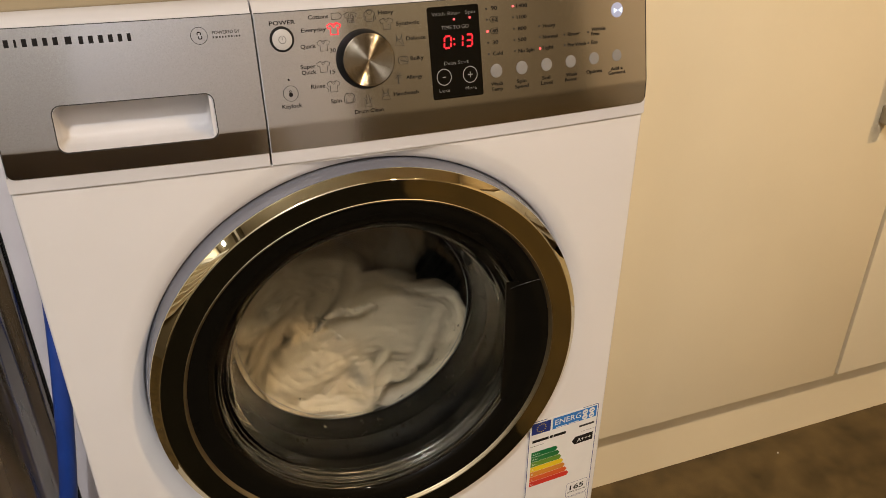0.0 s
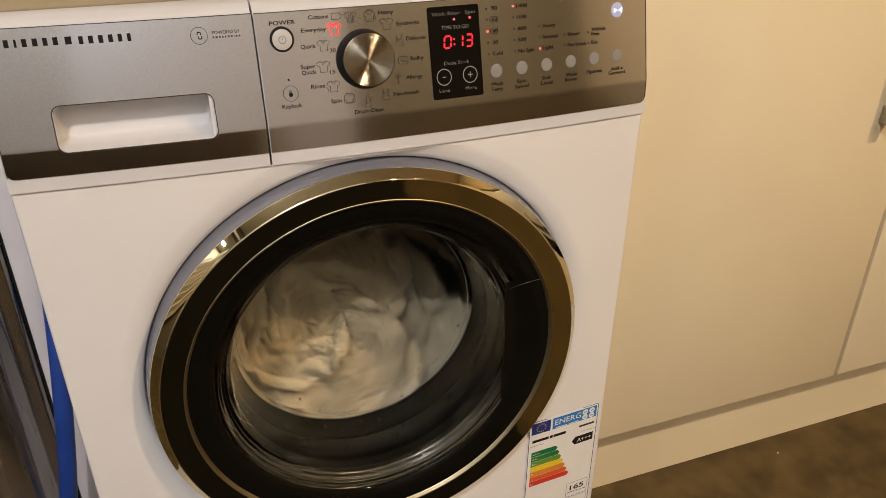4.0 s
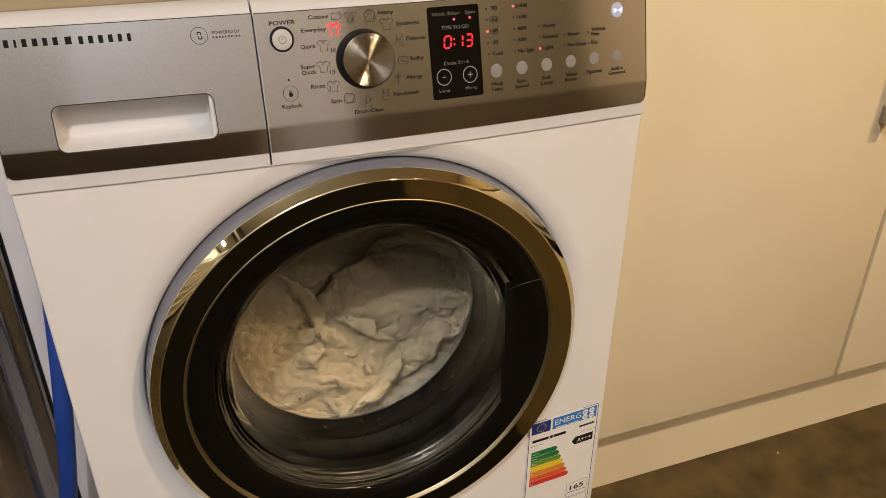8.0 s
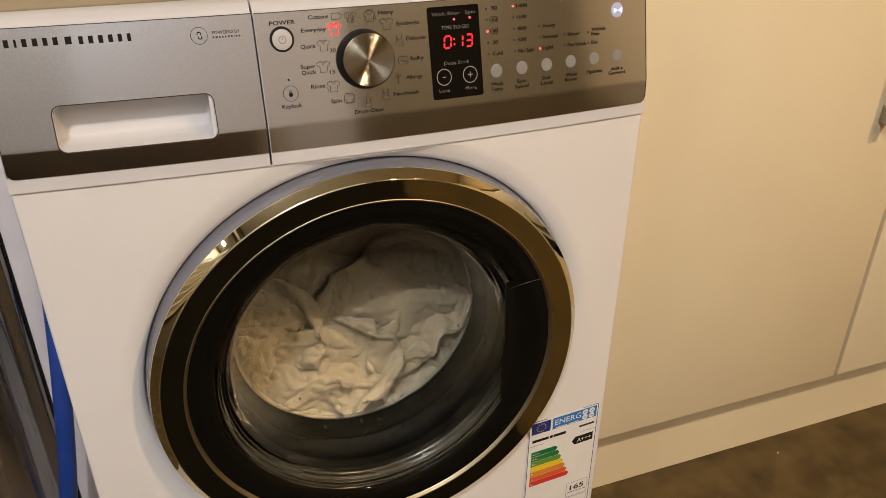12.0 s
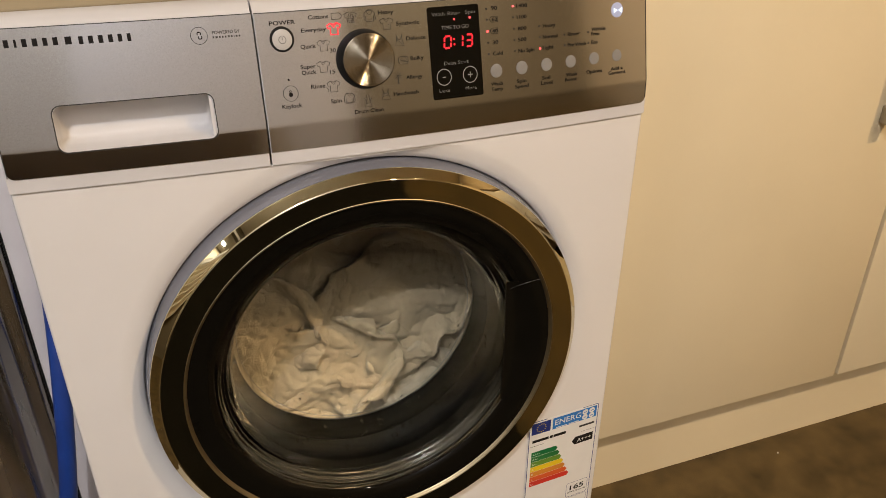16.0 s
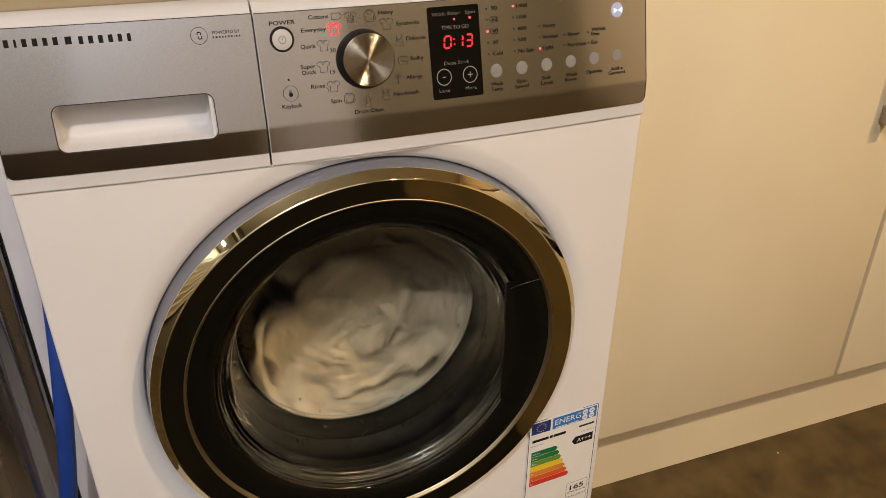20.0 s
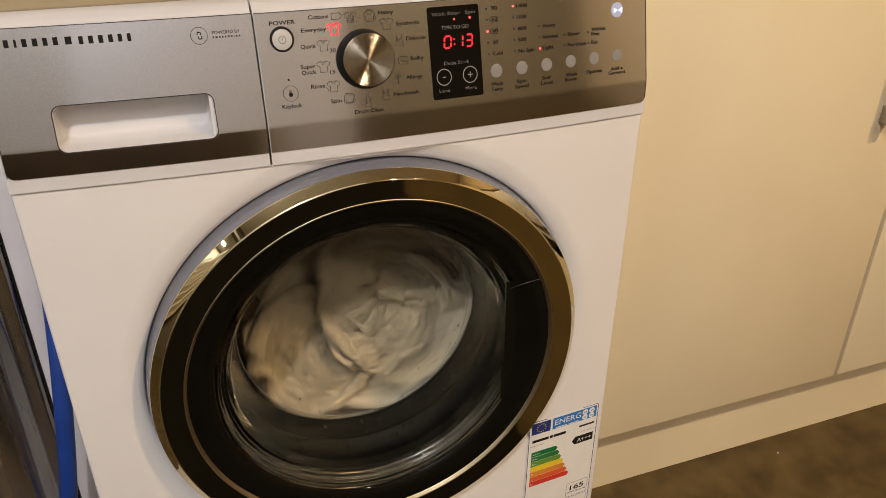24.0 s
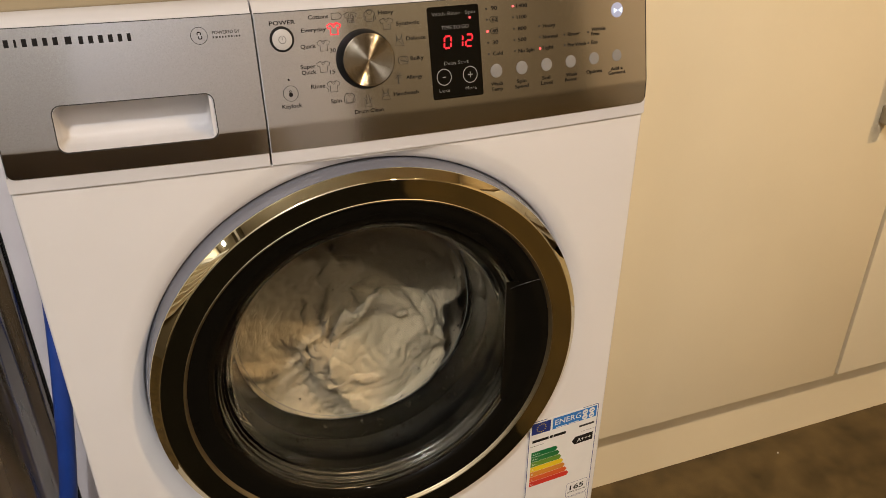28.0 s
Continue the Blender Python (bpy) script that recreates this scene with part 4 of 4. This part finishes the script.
def shift(bm, c=(-0.62, 0.36, 0)):
    bmesh.ops.translate(bm, vec=(-c[0], -c[1], -c[2]), verts=bm.verts)
    return bm


part("housing", shift(box(-0.920, -0.3282, 0.0625, 0.66, 0.02, 0.86, 0.002)), SIDE_GREY, n)
bm = bmesh.new()
rows = []
def rise(u, a, b):
    """Smooth step from 0 at a to 1 at b."""
    w = min(1.0, max(0.0, (u - a) / (b - a)))
    return w * w * (3 - 2 * w)


for i in range(121):
    u = 0.5895 * (i / 120) ** 1.8
    x = -0.3285 - u
    y = 0.0615 - 0.004 * rise(u, 0, 0.006) - 0.013 * rise(u, 0.018, 0.032) - 0.003 * rise(u, 0.034, 0.038) - 0.014 * rise(u, 0.038, 0.075) - 0.012 * rise(u, 0.08, 0.30)
    rows.append([bm.verts.new((x, y, z)) for z in (0.10, 0.84)] + [bm.verts.new((x, 0.0620, z)) for z in (0.84, 0.10)])
for a, b in zip(rows, rows[1:]):
    for k in range(4):
        bm.faces.new((a[k], b[k], b[(k + 1) % 4], a[(k + 1) % 4]))
bm.faces.new(rows[0])
bm.faces.new(rows[-1])
part("steel_door", shift(bm), STREAKED_STEEL, n, "curved dark stainless door", smooth=60)
part("seal", shift(box(-0.3293, -0.3278, 0.0590, 0.0655, 0.02, 0.855, 0.001)), BLACK, n)
tagged(part("end_panel", box(-0.3370, -0.3190, 0.1000, 0.66, 0.0, 0.86, 0.001), SIDE_GREY), "pale grey end panel between the appliances", "panel")

hose_points = []
for i in range(31):
    z = 0.66 - 0.62 * i / 30
    u = max(0.0, 0.56 - z)
    hose_points.append((max(-0.3092 - 0.05 * u - 0.34 * u * u, -0.3560), 0.046 + 0.068 * rise(z, 0.40, 0.64), z))
hose_points.append((hose_points[-1][0], 0.046, 0.0))
tagged(part("inlet_hose", tube(hose_points, 0.0090, 20), HOSE), "blue plastic hose hanging beside the machine", "hose")

# ---- unseen downlight trims, added round the lamps; side and hall are fill ----
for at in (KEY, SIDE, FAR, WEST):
    l = thing("ceiling_downlight", "unseen round downlight trim, added round a lamp", "downlight", (at[0], at[1], TOP), "ceiling downlights")
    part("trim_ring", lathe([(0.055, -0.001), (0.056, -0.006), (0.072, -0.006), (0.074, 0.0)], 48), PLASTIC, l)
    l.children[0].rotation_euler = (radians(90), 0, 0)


# ---- unseen slab standing in for legs and shadow mirrored in the door's ring ----
tagged(part("floor_mat", box(-0.52, 0.27, -1.02, -0.36, 0.0, 0.009, 0.003), LEGS_DARK), "dark slab on the floor, standing in for mirrored legs and shadow", "mat")

# ---- crumb on the floor ----
tagged(part("crumb", lathe([(0.0, 0.0), (0.0012, 0.0004), (0.0014, 0.0012), (0.0007, 0.0019), (0.0, 0.0020)], 10), PAPER), "tiny white crumb on the floor", "crumb")
bpy.data.objects["crumb"].rotation_euler, bpy.data.objects["crumb"].location = (radians(90), 0, 0), (0.7480, 0.1000, 0.0)

# ---- unseen curtain, added for the pale folds mirrored in the door's ring ----
def curtain():
    """A cream curtain hanging in soft folds, with its hem above the floor."""
    bm = bmesh.new()
    cols = []
    for k in range(97):
        u = k / 96
        y = -1.13 + 0.42 * u
        x = X0 + 0.045 + 0.022 * math.sin(2 * math.pi * 6.5 * u + 0.8 * math.sin(5 * u)) + 0.006 * math.sin(2 * math.pi * 17 * u)
        cols.append([bm.verts.new((x + 0.006 * math.sin(3 * z + 9 * u) * (2.2 - z), y, z)) for z in (0.12, 0.5, 0.9, 1.3, 1.7, 2.0, 2.14)])
    for a, b in zip(cols, cols[1:]):
        for i in range(6):
            bm.faces.new((a[i], b[i], b[i + 1], a[i + 1]))
    return bm


drape = thing("curtain", "unseen cream curtain in folds, added for the chrome to mirror", "curtain", (0, 0, 0))
cloth = part("cloth", curtain(), CARCASE, drape)
hem = cloth.modifiers.new("thickness", "SOLIDIFY")
hem.thickness = 0.002
part("rail", tube([(X0 + 0.045, -1.16, 2.15), (X0 + 0.045, -0.68, 2.15)], 0.010, 12), BLACK, drape)

# ---- unseen white door, added as a bright panel mirrored in the door's ring ----
entry = thing("interior_door", "unseen white panelled door, added for the chrome to mirror", "door", (X1, -0.40, 0))
part("leaf", box(-0.040, -0.002, -0.27, 0.27, 0.008, 2.04, 0.002), PLASTIC, entry)
for z0, z1 in ((0.20, 0.95), (1.10, 1.90)):
    part("door_panel", box(-0.048, -0.040, -0.19, 0.19, z0, z1, 0.003), PLASTIC, entry)
for y in (-0.32, 0.275):
    part("jamb", box(-0.056, -0.002, y, y + 0.045, 0.0, 2.09, 0.003), DARK_WOOD, entry)
part("door_handle", tube([(-0.040, 0.22, 1.0), (-0.088, 0.22, 1.0), (-0.093, 0.21, 1.0), (-0.093, 0.11, 1.0)], 0.009, 12), HANDLE, entry)

# ---- unseen chest, added to darken the lower band mirrored in the steel ----
chest = thing("low_chest", "unseen dark chest, added for the steel to mirror", "chest", (-0.78, Y0 + 0.2, 0))
part("body", box(-0.80, 0.80, -0.19, 0.17, 0.03, 0.52, 0.004), DARK_WOOD, chest)
part("top", box(-0.82, 0.82, -0.19, 0.19, 0.52, 0.545, 0.004), DARK_WOOD, chest)
for k in range(3):
    part("chest_door", box(-0.785 + 0.53 * k, -0.275 + 0.53 * k, 0.17, 0.188, 0.05, 0.505, 0.003), DARK_WOOD, chest)
part("plinth", box(-0.78, 0.78, -0.17, 0.15, 0.0, 0.03), BLACK, chest)

# ---- laundry ----


def crowd(points, nv, gap):
    """Pushes apart the points of folds that have come too close to one another."""
    n = len(points)
    cell = np.floor(points / gap).astype(np.int64)
    cell -= cell.min(0)
    dims = cell.max(0) + 3
    code = ((cell[:, 0] + 1) * dims[1] + cell[:, 1] + 1) * dims[2] + cell[:, 2] + 1
    order = np.argsort(code, kind="stable")
    held = code[order]
    row, col = np.divmod(np.arange(n), nv)
    push = np.zeros_like(points)
    for dx, dy, dz in itertools.product((-1, 0, 1), repeat=3):
        want = code + (dx * dims[1] + dy) * dims[2] + dz
        lo, hi = np.searchsorted(held, want, "left"), np.searchsorted(held, want, "right")
        for k in range(int((hi - lo).max())):
            a = np.nonzero(lo + k < hi)[0]
            b = order[(lo + k)[a]]
            apart = np.maximum(abs(row[a] - row[b]), abs(col[a] - col[b])) > 2
            a, b = a[apart], b[apart]
            d = points[a] - points[b]
            far = np.sqrt((d * d).sum(1)) + 1e-9
            m = far < gap
            np.add.at(push, a[m], d[m] / far[m][:, None] * ((gap - far[m]) * 0.3)[:, None])
    return push


def crumpled_sheet(seed, nu, nv, step, sx, sy, sz, rounds=240, gap=0.0085):
    """A square of cloth squeezed into an oval space, as a grid of points: it keeps its lengths and lies in folds."""
    rng = np.random.RandomState(seed)
    u, v = np.meshgrid((np.arange(nu) - (nu - 1) / 2) * step, (np.arange(nv) - (nv - 1) / 2) * step, indexing="ij")
    y = np.zeros_like(u)
    for _ in range(7):
        a, f, ph = rng.uniform(0, 6.28), rng.uniform(22, 62), rng.uniform(0, 6.28)
        y += 0.006 * np.sin(f * (u * np.cos(a) + v * np.sin(a)) + ph + 1.5 * np.sin(20 * u + ph) + 1.5 * np.cos(17 * v - ph))
    p = np.stack([u, y, v], -1) + rng.normal(0, 0.0006, (nu, nv, 3))
    last = p.copy()
    wide = np.array([nu * step * 0.72, 0.06, nv * step * 0.72])
    tight = np.array([sx, sy, sz])
    links = ((1, 0, 0.55, True), (0, 1, 0.55, True), (1, 1, 0.38, True), (1, -1, 0.38, True), (3, 0, 0.18, False), (0, 3, 0.18, False))
    for k in range(rounds):
        size = wide + (tight - wide) * min(1.0, k / (rounds * 0.72))
        p, last = p + (p - last) * 0.90, p
        p = p.copy()
        for _ in range(5):
            for i, j, hold, taut in links:
                a, b = (p[:nu - i, :nv - j], p[i:, j:]) if j >= 0 else (p[:nu - i, -j:], p[i:, :nv + j])
                d = b - a
                far = np.sqrt((d * d).sum(-1, keepdims=True)) + 1e-9
                c = 1 - step * math.hypot(i, j) * (1.0 if taut else 0.93) / far
                c = d * ((c if taut else np.minimum(c, 0)) * 0.5 * hold)
                a += c
                b -= c
        flat = (p / size) ** 2
        r = ((flat[..., 0:1] + flat[..., 2:3]) ** 2 + flat[..., 1:2] ** 2) ** 0.25
        p = np.where(r > 1, p / r, p)
        if k % 6 == 5 and k > rounds * 0.25:
            p = p + crowd(p.reshape(-1, 3), nv, gap).reshape(p.shape)
    for _ in range(5):                                     # thick pile rounds the creases off
        p[1:-1] += 0.25 * (p[:-2] + p[2:] - 2 * p[1:-1])
        p[:, 1:-1] += 0.25 * (p[:, :-2] + p[:, 2:] - 2 * p[:, 1:-1])
    return p


def finer(p):
    """Twice as many points along both ways, on a smooth curve through the given ones."""
    for axis in (0, 1):
        p = np.moveaxis(p, axis, 0)
        e = np.concatenate([2 * p[:1] - p[1:2], p, 2 * p[-1:] - p[-2:-1]])
        mid = (9 * (e[1:-2] + e[2:-1]) - e[:-3] - e[3:]) / 16
        out = np.empty((2 * len(p) - 1,) + p.shape[1:])
        out[0::2], out[1::2] = p, mid
        p = np.moveaxis(out, 0, axis)
    return p


def towel(seed, at, size, material, label, turn=0.0, pace=1.0, loose=1.2, press=0.6, step=0.0066, pile=0.00035):
    """One crumpled cloth with a thick hemmed edge."""
    nu, nv = int(2 * size[0] * loose / step), int(2 * size[2] * loose / step)
    p = finer(crumpled_sheet(seed, nu, nv, step, *size))
    p[..., 1] *= press                                     # flattened against the glass
    p = finer(p)
    across = np.cross(np.gradient(p, axis=0), np.gradient(p, axis=1))
    across /= np.linalg.norm(across, axis=-1, keepdims=True) + 1e-12
    rng = np.random.RandomState(100 + seed)
    mu, mv = p.shape[:2]
    tufts = finer(finer(rng.normal(0, 2.6 * pile, (mu // 4 + 2, mv // 4 + 2, 1))))[:mu, :mv]
    loops = rng.normal(0, pile, (mu, mv, 1))
    p = p + across * np.clip(loops + tufts, -6 * pile, 6 * pile)   # uneven loops and tufts of the pile
    grid = np.arange(mu * mv).reshape(mu, mv)
    faces = np.stack([grid[:-1, :-1], grid[1:, :-1], grid[1:, 1:], grid[:-1, 1:]], -1).reshape(-1, 4)
    me = bpy.data.meshes.new("towel")
    me.from_pydata(p.reshape(-1, 3).tolist(), [], faces.tolist())
    me.polygons.foreach_set("use_smooth", [True] * len(me.polygons))
    me.materials.append(material)
    ob = new("towel", me)
    thick = ob.modifiers.new("pile", "SOLIDIFY")
    thick.thickness, thick.offset = 0.0065, 0.0
    tagged(ob, label, "towel", "wet laundry in the drum")
    return (ob, at, size, turn, pace)


TERRY, BALL, COTTON = "wet white towel bunched in the drum", "wet cream towel balled up behind the glass", "wet white cotton cloth behind the glass"
load = [
    towel(1, (0.060, 0.134, 0.440), (0.145, 0.034, 0.098), TOWEL, TERRY, -38, 1.0, 1.20, 0.55),
    towel(2, (-0.034, 0.126, 0.366), (0.104, 0.034, 0.080), TOWEL_C, BALL, -12, 1.03, 1.24, 0.55),
    towel(3, (-0.112, 0.130, 0.410), (0.084, 0.034, 0.110), TOWEL, TERRY, 12, 0.97, 1.25, 0.55),
    towel(4, (-0.036, 0.152, 0.512), (0.175, 0.034, 0.125), TOWEL, "wet white towel spread over the pile in the drum", -32, 1.0, 1.10, 0.50),
    towel(5, (0.088, 0.158, 0.525), (0.150, 0.034, 0.112), TOWEL_B, "wet white cotton cloth riding up the drum wall", -58, 1.02, 1.25, 0.60),
    towel(6, (0.018, 0.142, 0.314), (0.138, 0.034, 0.086), TOWEL_B, COTTON, 5, 0.98, 1.26, 0.60),
    towel(7, (0.114, 0.138, 0.366), (0.104, 0.034, 0.090), TOWEL_C, BALL, -50, 1.03, 1.26, 0.60),
    towel(8, (0.080, 0.210, 0.400), (0.130, 0.050, 0.125), TOWEL, "wet white towel deep in the drum", 20, 0.97, 1.2, 1.0, 0.0090),
    towel(9, (-0.060, 0.215, 0.420), (0.150, 0.050, 0.140), TOWEL, "wet white towel deep in the drum", 70, 1.0, 1.2, 1.0, 0.0090),
    towel(10, (0.000, 0.285, 0.420), (0.185, 0.060, 0.165), TOWEL_B, "wet white sheet deep in the drum", 0, 1.0, 1.2, 1.0, 0.0100),
]


def turned(t):
    """Degrees that the load has turned at t; it lies still between the two runs."""
    if t < 8.2:
        u = 8.2 - t
        if u < 0.75:
            return 14 * (0.5 - 0.5 * math.cos(math.pi * min(1, u / 0.7)))
        v = u - 0.75
        return 14 - (200 * v * v if v < 0.5 else 200 * (v - 0.25))
    if t < 18.0:
        return 0.0
    u = t - 18.0
    stop = 9.3
    if u < 0.7:
        return -200 * u * u / 1.4
    if u < stop:
        return -200 * (u - 0.35)
    w = min(u - stop, 0.7)
    return -200 * (stop - 0.35) - 200 * (w - w * w / 1.0) if w < 0.5 else -200 * (stop - 0.35) - 50 + 90 * (w - 0.5)


def running(t):
    """How far the load is carried to one side or the other, from -1 to 1."""
    def ease(a, b):
        u = min(1.0, max(0.0, (t - a) / (b - a)))
        return u * u * (3 - 2 * u)
    return (1 - ease(7.1, 7.9)) if t < 12 else -ease(18.0, 18.7) * (1 - 1.04 * ease(27.0, 27.9))


def place(i, t):
    """The pose of the load's piece i: it goes round with the load, which the drum carries up one side."""
    ob, at, size, turn, pace = load[i]
    a, s = turned(t) * pace, running(t)
    busy = abs(s)
    th = radians(a)
    dx, dz = at[0], at[2] - 0.425
    x, z = dx * math.cos(th) + dz * math.sin(th), -dx * math.sin(th) + dz * math.cos(th)
    squeeze = 1 - 0.12 * busy + 0.06 * busy * math.sin(2.3 * th + 2 * i)
    deep = at[1] > 0.2
    cx, cz = ((-0.048 if deep else -0.026) * s, 0.425) if s > 0 else (-0.034 * s, 0.425 + 0.012 * busy)
    px, pz = cx + x * squeeze, cz + z * squeeze * (1 - 0.10 * busy) - 0.14 * x * s
    # a hollow stays open on the side from which the cloths fall
    if busy > 0.02:
        open_x, open_z, wide = (0.112, 0.492, 0.010 + 0.026 * math.cos(3 * radians(turned(t)))) if s > 0 else (-0.120, 0.535, 0.068 + 0.014 * math.cos(3 * radians(turned(t))))
        if deep:
            open_x, open_z = open_x + 0.045 * (1 if s > 0 else 0.4), open_z - 0.115
        ux, uz = px - open_x, pz - open_z
        far = math.hypot(ux, uz) + 1e-6
        lean_on = math.atan2(-uz, ux) - radians(a + turn)
        half = 0.86 * math.hypot(size[0] * math.cos(lean_on), size[2] * math.sin(lean_on))
        short = max(0.0, half + wide - far) * busy
        px, pz = px + ux / far * short, pz + uz / far * short
    most = 0.236 - 0.85 * max(size[0], size[2]) if deep else 0.232 - 0.62 * (size[0] + size[2]) / 2
    reach = math.hypot(px - DX, pz - DZ)
    if reach > most:
        px, pz = DX + (px - DX) * most / reach, DZ + (pz - DZ) * most / reach
    return pose(px, at[1] + 0.006 * busy * (1 + math.sin(t * 6 + i)), pz, 6 * busy * math.sin(t * 5 + i), a + turn, 6 * busy * math.sin(t * 4 + 2 * i))


def motions():
    times = [k / 10 for k in range(0, 83)] + [17.9] + [18 + k / 10 for k in range(0, 101)]
    for i, piece in enumerate(load):
        walk(piece[0], [(t, place(i, t)) for t in times])
    walk(drum, [(t, pose(DX, 0, DZ, 0, turned(t) * 1.25, 0)) for t in times])
    # blinking colon and rinse light: they sink behind the black glass
    for ob, late in ((colon, 0.004), (rinse_light, 0.0)):
        rows = [(0.0, pose(0, 0, 0))]
        for n in range(29):
            off = 0.0885 + late + 0.9965 * n
            dark, lit = math.ceil(off * FPS) / FPS, math.ceil((off - 0.44) * FPS) / FPS
            for t, y in ((lit - 1 / FPS, 0.004), (lit, 0.0), (dark - 1 / FPS, 0.0), (dark, 0.004)):
                if 0.02 < t < 27.98:
                    rows.append((t, pose(0, y, 0)))
        rows.append((28.0, pose(0, 0.004, 0)))
        walk(ob, rows)
    # the last digit's lower segment goes over from one side to the other when the minute falls
    walk(mover, [(0.0, pose(0, 0, 0)), (27.50, pose(0, 0, 0)), (27.534, pose(-2 * W, 0.0, 0)), (28.0, pose(-2 * W, 0.0, 0))])


motions()
